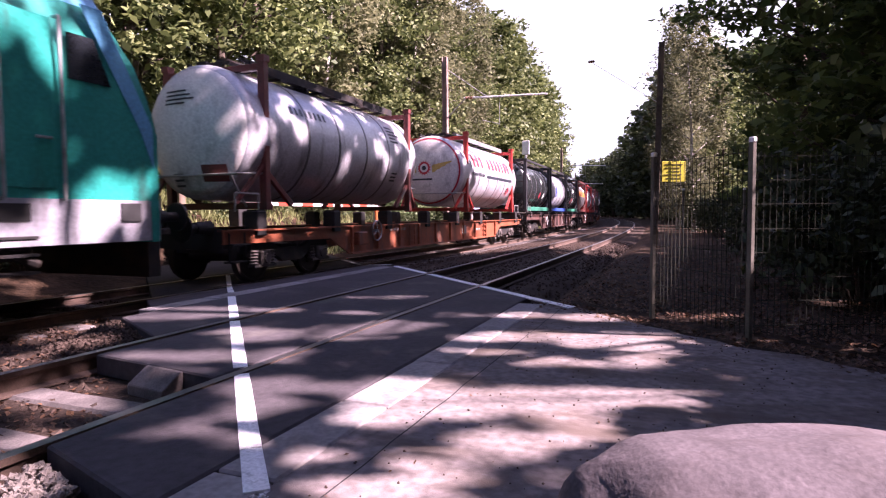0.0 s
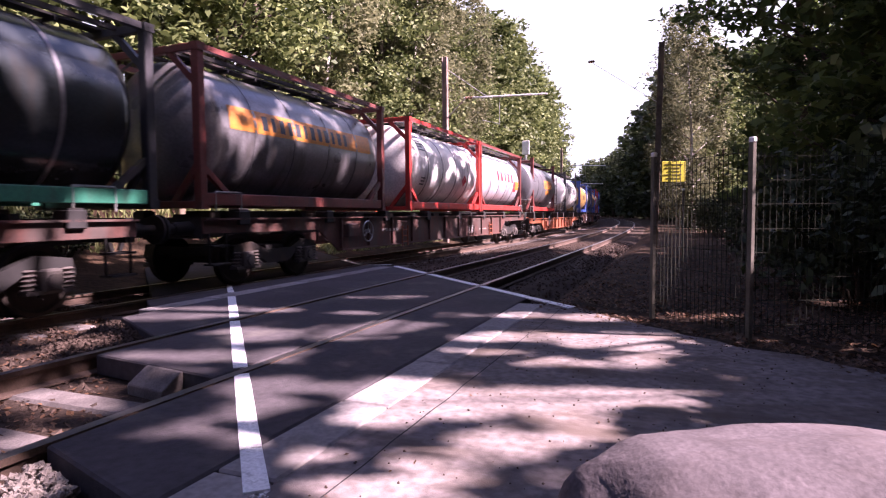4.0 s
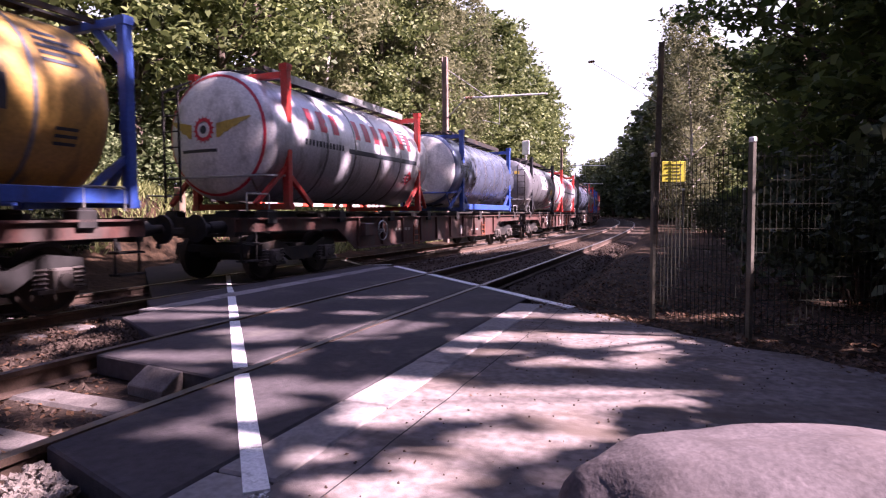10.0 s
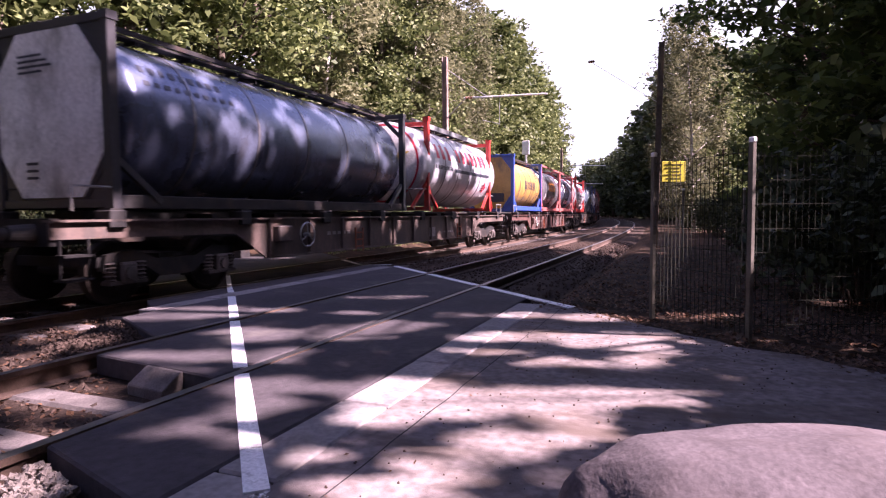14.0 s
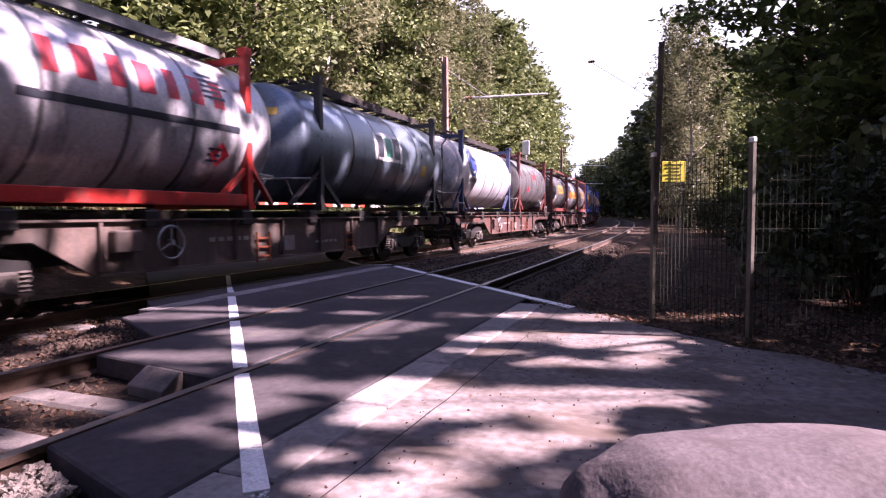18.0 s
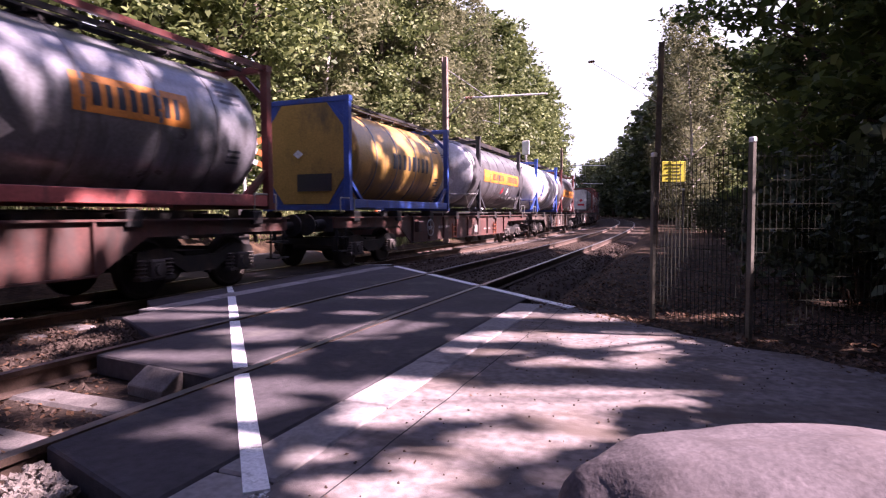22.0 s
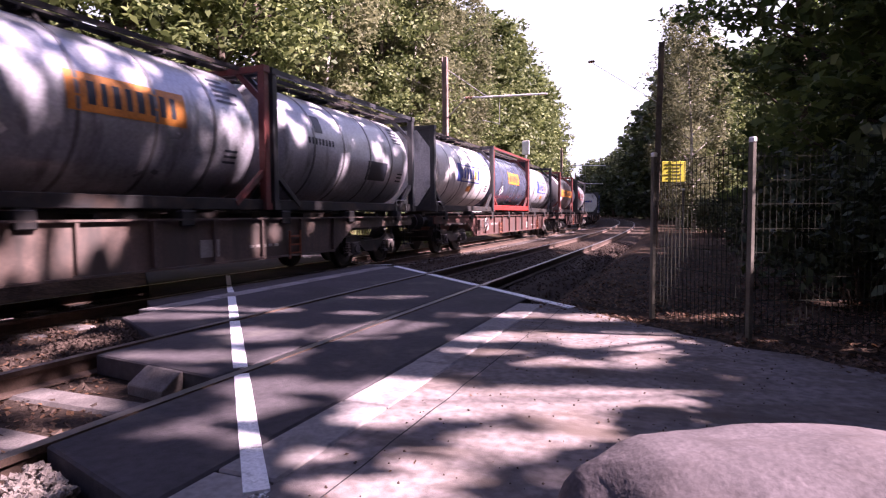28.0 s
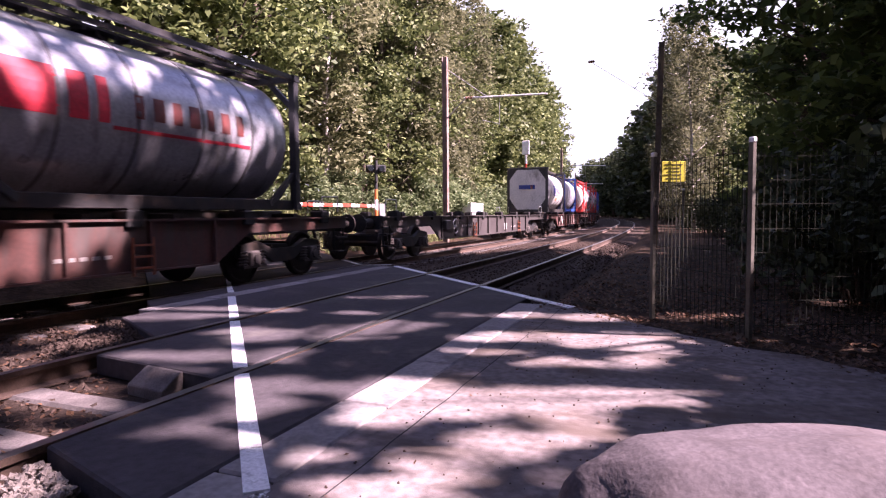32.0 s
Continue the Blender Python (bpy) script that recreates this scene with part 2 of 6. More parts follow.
def ground_height(x, y):
    """The lie of the land: low under the tracks, a bank beyond the far one, level with the path on this side."""
    bx = x
    if y > BEND_START:
        bx = math.hypot(x + BEND_RADIUS, y - BEND_START) - BEND_RADIUS
    if bx > -1.25:
        z = -0.035
    elif bx > -1.9:
        z = -0.035 - 0.3 * (-1.25 - bx) / 0.65
    elif bx > -10.6:
        z = -0.335 - 0.15 * min(1.0, max(0.0, (-4.6 - bx) / 1.6)) * min(1.0, max(0.0, (bx + 11.6) / 1.0))
    else:
        rise = min(1.0, (-10.6 - bx) / 6.0)
        rise = rise * rise * (3 - 2 * rise)
        mid = (road_left(x) + road_right(x)) / 2
        keep = max(min(1.0, max(0.0, (abs(y - mid) - 3.2) / 3.5)), min(1.0, max(0.0, -13.3 - bx)))
        high = 1.75 + 1.2 * min(1.0, max(0.0, (16.0 - y) / 4.0))
        z = -0.335 + (high * rise) * keep + 0.3 * rise * (1 - keep)
    if bx > -1.25 and x < 10 and y < 6.4 - 0.78 * x:
        return -0.07
    if bx > 1.5 or bx < -11:
        z += 0.10 * noise.noise((x * 0.35, y * 0.35, 0))
    return z


def steps(spec):
    out = []
    for a, b, d in spec:
        k = max(1, round((b - a) / d))
        out += [a + (b - a) * i / k for i in range(k)]
    return out + [spec[-1][1]]


gx = steps([(-900, -200, 100), (-200, -40, 16), (-40, -10, 1.0), (-10, -1.95, 1.0), (-1.95, -1.2, 0.25), (-1.2, 10, 0.7), (10, 40, 3), (40, 200, 20), (200, 900, 100)])
gy = steps([(-900, -60, 120), (-60, -8, 4), (-8, 30, 0.8), (30, 120, 3), (120, 300, 15), (300, 1500, 150)])
gv = [(x, y, ground_height(x, y)) for y in gy for x in gx]
nx = len(gx)
gf = [(j * nx + i, j * nx + i + 1, (j + 1) * nx + i + 1, (j + 1) * nx + i) for j in range(len(gy) - 1) for i in range(nx - 1)]
ground = tagged(mesh_ob("ground", gv, gf, M["soil"], smooth=True), "dark forest soil with leaf litter beside the tracks", "ground", kind="structure")

# asphalt of the path on this side
bm = B()
rim = [(-1.5, -9), (9.5, -9), (7.5, -1.5), (4.6, 2.1), (3.0, 3.35), (1.7, 4.35), (0.9, 4.95), (0.25, 5.4), (-0.35, 5.95), (-0.9, 6.55), (-1.2, 7.0), (-1.5, 7.1)]
fine_rim = []
for (x0, y0), (x1, y1) in zip(rim, rim[1:] + rim[:1]):
    k = 10 if math.hypot(x1 - x0, y1 - y0) < 5 and x0 != x1 else 3
    for i in range(k):
        f = i / k
        x, y = x0 + (x1 - x0) * f, y0 + (y1 - y0) * f
        j = 0.0 if x < -1.4 else 0.09
        fine_rim.append((x + j * noise.noise((x * 3, y * 3, 1)), y + j * noise.noise((x * 3, y * 3, 5))))
prism(bm, fine_rim, -0.12, -0.012, "z")
path = tagged(part("path", bm, M["asphalt_path"]), "worn pale grey asphalt path dappled with shade", "path", kind="structure")


# a lengthwise seam where two courses of asphalt meet
vs, fs = [], []
for k in range(60):
    y = 1.2 + k * 0.095
    x = -1.255 + 0.012 * noise.noise((y * 3, 0, 7))
    w_ = 0.004 + 0.004 * abs(noise.noise((y * 5, 2, 3)))
    vs += [(x - w_, y, -0.0105), (x + w_, y, -0.0105)]
    if k:
        fs.append((2 * k - 2, 2 * k - 1, 2 * k + 1, 2 * k))
tagged(mesh_ob("path_seam", vs, fs, M["asphalt_darkened"]), "dark open seam along the asphalt path", "seam", kind="structure")


# ---- track bed, rails and sleepers ----
def ribbon(name, s0, s1, left, right, z, material, skirt=0.25, step=2.0, cut=None):
    """A raised bed along the line with sloping sides."""
    ss = steps([(s0, s1, step)])
    vs, fs = [], []
    prof = [(left - skirt, z - 0.3), (left, z - 0.16), (-9.4, z - 0.16), (-6.6, z - 0.16), (-5.7, z - 0.03), (-4.9, z + 0.01), (-2.6, z + 0.01), (right, z), (right + skirt, z - 0.22)]
    for s in ss:
        for off, h in prof:
            vs.append(at_line(s, off, h + 0.012 * noise.noise((off * 2, s * 1.5, 3))))
    k = len(prof)
    for j in range(len(ss) - 1):
        for i in range(k - 1):
            fs.append((j * k + i, j * k + i + 1, (j + 1) * k + i + 1, (j + 1) * k + i))
    return mesh_ob(name, vs, fs, material, smooth=True)


ballast = tagged(ribbon("ballast_bed", -60, 260, -10.3, -1.95, -0.188, M["ballast"], step=1.0), "brown-grey ballast bed of two tracks", "ballast", kind="structure")


def rail(name, off, top):
    prof = [(-0.036, 0), (0.036, 0), (0.036, -0.035), (0.010, -0.05), (0.010, -0.13), (0.065, -0.15), (0.065, -0.162), (-0.065, -0.162), (-0.065, -0.15), (-0.010, -0.13), (-0.010, -0.05), (-0.036, -0.035)]
    ss = steps([(-60, 18, 3), (18, 260, 4)])
    vs = [at_line(s, off + a, top + b) for s in ss for a, b in prof]
    k = len(prof)
    fs = [(j * k + i, j * k + (i + 1) % k, (j + 1) * k + (i + 1) % k, (j + 1) * k + i) for j in range(len(ss) - 1) for i in range(k)]
    ob = mesh_ob(name, vs, fs, M["rail_side"])
    ob.data.materials.append(M["rail_head"])
    for n_, pl in enumerate(ob.data.polygons):
        if n_ % k == 0:
            pl.material_index = 1
    return tagged(ob, "steel rail with a worn bright head and rusty sides", "rail", kind="structure")


for track, top in ((NEAR_TRACK, 0.0), (FAR_TRACK, FAR_RAIL_TOP)):
    for side in (-1, 1):
        rail("rail", track + side * GAUGE_HALF, top)

# sleepers, one by one where they are near
bm = B()
box(bm, (0, 0, -0.07), (2.5, 0.26, 0.15), bevel=0.03)
sleeper_mesh = bpy.data.meshes.new("sleeper")
bm.to_mesh(sleeper_mesh)
bm.free()
sleeper_mesh.materials.append(M["sleeper"])
for track, top in ((NEAR_TRACK, 0.0), (FAR_TRACK, FAR_RAIL_TOP)):
    s = -11.8
    while s < 75:
        if not ((2.75 if track == NEAR_TRACK else road_left(track) - 0.3) < s < road_right(track) + 0.5):
            o = new("sleeper", sleeper_mesh)
            o.matrix_basis = along(s, track, top - (0.19 if track == NEAR_TRACK and s > 5 else 0.158))
            o.parent = ballast
        s += 0.63

# ---- the crossing: panels between and beside the rails, cut on the skew ----
def panel(name, x0, x1, label, top=-0.006, material=M["asphalt_panel"], l=road_left, r=road_right, la=0.0, ra=0.0, fall=0.0):
    bm = B()
    prism(bm, [(x0, l(x0) + la), (x1, l(x1) + la), (x1, r(x1) + ra), (x0, r(x0) + ra)], min(-0.16, top - 0.15), top, "z")
    bmesh.ops.bevel(bm, geom=[e for e in bm.edges if all(v.co.z > top - 0.05 for v in e.verts)], offset=0.012, segments=1, affect="EDGES")
    for v in bm.verts:
        v.co.z -= fall * (x1 - v.co.x)
    return tagged(part(name, bm, material), label, "crossing", kind="structure")


def far_panel_end(x):
    return 3.87 - 0.55 * (x + 4.33)


IN, OUT = GAUGE_HALF - 0.078, GAUGE_HALF + 0.040
panel("crossing_panel_1", NEAR_TRACK + OUT, -1.82, "dark asphalt crossing panel beside the near rail", l=lambda x: 1.6 - 0.3 * (x + 2.0))
panel("crossing_panel_2", NEAR_TRACK - IN, NEAR_TRACK + IN, "dark asphalt crossing panel between the rails", l=lambda x: 3.03 - 0.14 * (x + 2.9))
panel("crossing_panel_3", -5.55, NEAR_TRACK - OUT, "dark asphalt crossing panel beyond the near track", l=far_panel_end)
panel("crossing_panel_4", FAR_TRACK + OUT, -5.86, "dark asphalt between the two tracks", la=0.3, fall=(-FAR_RAIL_TOP) / (-5.86 - FAR_TRACK - OUT))
panel("crossing_panel_5", FAR_TRACK - IN, FAR_TRACK + IN, "asphalt crossing panel under the train, colour darkened as in shade", top=FAR_RAIL_TOP - 0.006, la=0.4, material=M["asphalt_darkened"])
panel("crossing_panel_6", -13.5, FAR_TRACK - OUT, "asphalt road beyond the far track, colour darkened as in shade", top=FAR_RAIL_TOP - 0.02, la=0.4, material=M["asphalt_darkened"])
# pale concrete edging, block by block
for x0, x1, y0, y1 in ((-1.81, -1.505, 0.9, 7.15), (-5.85, -5.56, 5.0, 11.4)):
    edging = empty("edging", pose((x0 + x1) / 2, 0, 0))
    tagged(edging, "pale concrete edging blocks flush with the crossing", "edging", kind="structure")
    bm = B()
    box(bm, (0, 0, -0.09), (x1 - x0, 0.985, 0.165), bevel=0.012)
    first = part("edging_block", bm, M["concrete_strip"], edging)
    k = int(y1 - y0)
    first.location = (0, y0 + 0.5, 0)
    for i in range(1, k):
        o = new("edging_block", first.data)
        o.parent = edging
        o.location = (0.003 * (i % 3 - 1), y0 + 0.5 + i, 0.002 * (i % 2))


# painted lines
def painted(name, pts, width):
    """A thin coat of paint along pts (x, y, z), in worn pieces."""
    vs, fs = [], []
    for (x0, y0, z0), (x1, y1, z1) in zip(pts, pts[1:]):
        d = Vector((x1 - x0, y1 - y0, 0)).normalized()
        n = Vector((-d.y, d.x, 0)) * width / 2
        i = len(vs)
        for x, y, z in ((x0, y0, z0), (x1, y1, z1)):
            for sgn in (1, -1):
                w = 1 + 0.06 * noise.noise((x * 5, y * 5, sgn))
                vs += [(x + sgn * n.x * w, y + sgn * n.y * w, z), (x + sgn * n.x * w, y + sgn * n.y * w, z - 0.012)]
        fs += [(i, i + 4, i + 6, i + 2), (i, i + 1, i + 5, i + 4), (i + 2, i + 6, i + 7, i + 3), (i, i + 2, i + 3, i + 1), (i + 4, i + 5, i + 7, i + 6)]
    return tagged(mesh_ob(name, vs, fs, M["road_paint"]), "worn white painted line across the crossing", "road marking", kind="structure")


def line_pieces(fx, spans):
    out = []
    for a, b in spans:
        k = max(1, int(abs(b - a) / 0.35))
        out.append([(a + (b - a) * i / k, fx(a + (b - a) * i / k)) for i in range(k + 1)])
    return out


def line_a(x):
    return 0.148 - 1.0927 * x


def line_b(x):
    return 5.62 - 0.985 * x


for fx, spans in ((line_a, [(-1.51, -1.812), (-1.822, -2.746), (-2.868, -4.212), (-4.334, -5.548), (-5.865, -7.40), (-7.53, -8.8)]), (line_b, [(-1.15, -1.812), (-1.822, -2.746), (-2.868, -4.212), (-4.334, -5.548), (-5.865, -7.40), (-7.53, -8.8)])):
    for pts in line_pieces(fx, spans):
        painted("marking", [(x, y, -0.002 + (0.001 if x > -1.8 else 0) + FAR_RAIL_TOP * min(1.0, max(0.0, (-5.86 - x) / (-5.86 - FAR_TRACK - OUT)))) for x, y in pts], (0.098 if pts[0][0] > -5 else 0.085) if fx is line_a else 0.115)

# what is left of the line on the path: flecks of paint
rl = random.Random(4)
vs, fs = [], []
for _ in range(170):
    x = -1.10 - 0.40 * rl.random() ** 0.7
    c = Vector((x + rl.uniform(-0.045, 0.045), line_a(x) + rl.uniform(-0.035, 0.035), -0.0095))
    i = len(vs)
    r = rl.uniform(0.004, 0.013)
    for k in range(6):
        a = k * math.pi / 3
        vs.append(c + Vector((math.cos(a), math.sin(a), 0)) * r * rl.uniform(0.6, 1.3))
    fs.append(tuple(range(i, i + 6)))
tagged(mesh_ob("marking_flecks", vs, fs, M["road_paint"]), "worn flecks of white line paint on the path", "road marking", kind="stuff")

# small sloped concrete end piece between the near rails
bm = B()
prism(bm, [(0, -0.2), (0.17, -0.2), (0.17, 0.005), (0.145, 0.005), (0.0, -0.095)], -0.19, 0.19, "x")
bmesh.ops.bevel(bm, geom=bm.edges[:], offset=0.006, segments=1, affect="EDGES")
ramp_end = part("deflector", bm, M["sleeper"])
ramp_end.matrix_basis = pose(-3.38, 2.915, -0.008, 0, 0, -8)
tagged(ramp_end, "sloped concrete deflector at the end of the crossing panel", "deflector")

# ---- loose stones and fallen leaves ----
def scatter(name, count, place_at, size, material, label, category, flat=False):
    rng = np.random.default_rng(sum(map(ord, name)))
    vs, fs = [], []
    base = np.array([(1, 0, 0), (-1, 0, 0), (0, 1, 0), (0, -1, 0), (0, 0, 1), (0, 0, -1)], float)
    tri = [(0, 2, 4), (2, 1, 4), (1, 3, 4), (3, 0, 4), (2, 0, 5), (1, 2, 5), (3, 1, 5), (0, 3, 5)]
    for _ in range(count):
        x, y, z = place_at(rng)
        sz = size * rng.uniform(0.5, 1.4)
        q = Euler(rng.uniform(0, 6.28, 3)).to_matrix()
        i = len(vs)
        if flat:
            tilt = Euler((rng.uniform(-0.6, 0.6), rng.uniform(-0.6, 0.6), rng.uniform(0, 6.28))).to_matrix()
            for p in ((-1, 0, 0), (0, 0.55, 0.15), (1, 0, 0), (0, -0.55, 0.1)):
                vs.append(tilt @ Vector(p) * sz + Vector((x, y, z + sz * 0.3)))
            fs.append((i, i + 1, i + 2, i + 3))
        else:
            for p in base:
                vs.append(q @ Vector(p * rng.uniform(0.6, 1.2, 3)) * sz + Vector((x, y, z)))
            fs += [tuple(a + i for a in f) for f in tri]
    return tagged(mesh_ob(name, vs, fs, material), label, category, kind="stuff")


def on_bed(rng, s0=-6.0, s1=26.0, x0=-10.2, x1=-1.7):
    while True:
        s = s0 + (s1 - s0) * rng.random() ** 1.5
        x = rng.uniform(x0, x1)
        if road_left(x) - 0.15 < s < road_right(x) + 0.1:
            continue
        p = at_line(s, x)
        return p.x, p.y, -0.176 - (0.12 * (x + 1.95) / 0.25 if x > -1.95 else 0) - 0.16 * min(1.0, max(0.0, (-5.2 - x) / 1.3))


# ballast heaped up against the far panel's end
hv, hf = [], []
for i in range(21):
    for j in range(11):
        x, d = -4.42 - 1.5 * i / 20, 0.85 * j / 10
        side = min(1.0, i / 4, (20 - i) / 4)
        hv.append((x, far_panel_end(x) + 0.02 - d, -0.22 + side * (1 - (d / 0.85) ** 1.6) * (0.15 + 0.035 * noise.noise((x * 5, d * 5, 2)))))
        if i and j:
            k = i * 11 + j
            hf.append((k, k - 1, k - 12, k - 11))
tagged(mesh_ob("ballast_heap", hv, hf, M["ballast"], smooth=True), "brown ballast heaped against the end of the crossing", "ballast", kind="stuff")


def on_heap(rng):
    i = int(rng.integers(0, len(hv)))
    x, y, z = hv[i]
    return x + rng.uniform(-0.05, 0.05), y + rng.uniform(-0.05, 0.05), z + 0.005


scatter("heap_stones", 900, on_heap, 0.026, M["stone"], "loose brown-grey stones on the heaped ballast", "stones")
scatter("ballast_stones", 14000, on_bed, 0.032, M["stone"], "loose angular brown-grey ballast stones", "stones")
scatter("bed_leaves", 13000, lambda r: on_bed(r, -4, 9, -7.4, -1.6), 0.024, M["litter"], "dry brown leaves fallen among the ballast", "leaf litter", flat=True)


def on_soil(rng):
    while True:
        x, y = rng.uniform(-1.6, 6.0), rng.uniform(2.5, 16)
        edge = 5.75 - 0.78 * x
        if y > edge - 0.55 and (rng.random() < (math.exp(-(y - edge) * 0.55) + 0.12 if y > edge else 0.5 * math.exp((y - edge) * 7))):
            return x, y, max(ground_height(x, y), -0.03 if y < edge + 0.25 else -1.0) + 0.012


def on_path(rng):
    return rng.uniform(-1.4, 2.5), rng.uniform(1.2, 6), -0.010


scatter("fallen_leaves", 17000, on_soil, 0.025, M["litter"], "dry brown fallen leaves on the soil under the trees", "leaf litter", flat=True)
scatter("path_leaves", 150, on_path, 0.012, M["litter"], "single dry leaves on the asphalt path", "leaf litter", flat=True)
scatter("grit", 700, on_path, 0.007, M["stone"], "fine grit on the asphalt path", "grit")


def by_panel(rng):
    x = rng.uniform(-2.72, -2.3)
    end = 1.55 - 0.3 * (x + 2.0)
    y = end - 0.75 * rng.random() ** 1.6
    return x, y, -0.05 - 0.1 * (end - y) - 0.06 * rng.random()


scatter("pale_rubble", 1600, by_panel, 0.017, M["pale_rock"], "pale broken stone rubble beside the crossing panel", "rubble")


# ---- trees ----
def leaf_cloud(rng, centres, radii, per, size, squash=0.8, droop=0.0, sprays=0):
    """Many small leaves round clump centres, or round the sprays of twigs on each clump's outside: verts and faces."""
    n = len(centres) * per
    c = np.repeat(np.array(centres), per, axis=0)
    r = np.repeat(np.array(radii), per)[:, None]
    if sprays:
        k = len(centres) * sprays
        tip = rng.normal(size=(k, 3))
        tip /= np.linalg.norm(tip, axis=1)[:, None]
        tip *= rng.uniform(0.35, 1.0, (k, 1))
        pick = np.repeat(np.arange(len(centres)) * sprays, per) + rng.integers(0, sprays, n)
        d = (tip[pick] + rng.normal(size=(n, 3)) * np.array([0.24, 0.24, 0.11])) * r
    else:
        d = rng.normal(size=(n, 3))
        d /= np.linalg.norm(d, axis=1)[:, None]
        d *= (rng.random((n, 1)) ** 0.45) * r
    d[:, 2] *= squash
    if droop:
        d[:, 2] -= droop * rng.random(n) * r[:, 0]
    pos = c + d
    a = rng.normal(size=(n, 3))
    a[:, 2] *= 0.55
    a /= np.linalg.norm(a, axis=1)[:, None]
    up = rng.normal(size=(n, 3)) * 0.7 + np.array([0, 0, 1.0])
    b = np.cross(a, up)
    b /= np.linalg.norm(b, axis=1)[:, None] + 1e-6
    nn = np.cross(b, a)
    s = size * rng.uniform(0.6, 1.35, (n, 1))
    v = np.stack([pos - a * s * 0.6, pos + b * s * 0.36 + nn * s * 0.12, pos + a * s * 0.7, pos - b * s * 0.36 + nn * s * 0.12], axis=1).reshape(-1, 3)
    f = np.arange(n * 4).reshape(-1, 4)
    return v, f


def fast_mesh(name, v, f, material):
    me = bpy.data.meshes.new(name)
    me.vertices.add(len(v))
    me.vertices.foreach_set("co", v.astype(np.float32).ravel())
    me.loops.add(f.size)
    me.loops.foreach_set("vertex_index", f.astype(np.int32).ravel())
    me.polygons.add(len(f))
    me.polygons.foreach_set("loop_start", np.arange(0, f.size, 4, dtype=np.int32))
    me.update(calc_edges=True)
    me.materials.append(material)
    return me


def limb(bm, pts, radii, seg=7):
    for i in range(len(pts) - 1):
        rod(bm, pts[i], pts[i + 1], radii[i], radii[i + 1], seg)


def tree(name, seed, height, spread, clear, clumps, per, leaf, bark, foliage, label, trunk_r=0.2, clump_r=1.2, droop=0.0, squash=0.8, stems=1, sprays=0):
    """A tree at the origin: trunk with limbs, and a crown of leaf clumps that the limbs carry."""
    rng = np.random.default_rng(seed)
    root = empty(name)
    bm = B()
    centres, radii = [], []
    for st in range(stems):
        lean = rng.uniform(-0.06, 0.06, 2) * height
        foot = rng.uniform(-0.5, 0.5, 2) * (stems > 1)
        pts, rad = [], []
        for i in range(7):
            f = i / 6
            pts.append(Vector((foot[0] + lean[0] * f + rng.normal() * 0.05, foot[1] + lean[1] * f + rng.normal() * 0.05, -0.3 + (height * 0.9 + 0.3) * f)))
            rad.append(trunk_r * (1 - 0.86 * f) * (1.25 if i == 0 else 1))
        limb(bm, pts, rad, 9)
        k = clumps // stems
        for i in range(k):
            f = (i + rng.random()) / k
            z = clear + (height - clear) * f
            fh = z / height
            reach = spread * (math.sin(math.pi * min(1, 0.18 + 0.82 * (1 - f) ** 0.8)) * 0.55 + 0.45 * (1 - f)) * rng.uniform(0.45, 1.08)
            ang = rng.uniform(0, 2 * math.pi)
            tip = Vector((foot[0] + lean[0] * fh + reach * math.cos(ang), foot[1] + lean[1] * fh + reach * math.sin(ang), z))
            root_z = max(clear * 0.75, z - reach * rng.uniform(0.35, 0.8))
            fr = min(0.98, max(0.02, root_z / (height * 0.9)))
            j = min(5, int(fr * 6))
            start = pts[j].lerp(pts[j + 1], fr * 6 - j)
            mid = start.lerp(tip, 0.55) + Vector((0, 0, reach * 0.08))
            r0 = max(0.018, trunk_r * 0.34 * (1 - 0.7 * fr))
            if i % 2 == 0:
                limb(bm, [start, mid, tip], [r0, r0 * 0.6, 0.012], 5)
            centres.append(tip)
            radii.append(clump_r * rng.uniform(0.65, 1.25))
    part("trunk", bm, bark, root, smooth=True)
    v, f = leaf_cloud(rng, [tuple(c) for c in centres], radii, per, leaf, squash, droop, sprays)
    crown = new("crown", fast_mesh("crown", v, f, foliage))
    crown.parent = root
    tagged(root, label, "tree")
    return root


def bush(name, seed, width, height, clumps, per, leaf, foliage, label):
    rng = np.random.default_rng(seed)
    root = empty(name)
    bm = B()
    centres, radii = [], []
    for i in range(clumps):
        a, r = rng.uniform(0, 6.28), width / 2 * rng.random() ** 0.6
        z = height * rng.uniform(0.12, 0.95) * (1 - 0.45 * (r / (width / 2)) ** 2)
        tip = Vector((r * math.cos(a), r * math.sin(a), z))
        if i % 2 == 0:
            limb(bm, [Vector((tip.x * 0.25, tip.y * 0.25, -0.2)), tip], [0.03, 0.008], 5)
        centres.append(tuple(tip))
        radii.append(rng.uniform(0.3, 0.55) * min(width, height) * 0.5)
    part("stem", bm, M["bark"], root)
    v, f = leaf_cloud(rng, centres, radii, per, leaf, 0.85)
    ob = new("foliage", fast_mesh("foliage", v, f, foliage))
    ob.parent = root
    tagged(root, label, "shrub")
    return root


def plant(template, s, off, turn, size=1.0, used=set()):
    p = at_line(s, off)
    m = pose(p.x, p.y, ground_height(p.x, p.y), 0, 0, turn)
    template.scale = (size, size, size)
    if template.name in used:
        return copy_thing(template, m)
    used.add(template.name)
    template.matrix_basis = m @ Matrix.Diagonal((size, size, size, 1))
    return template


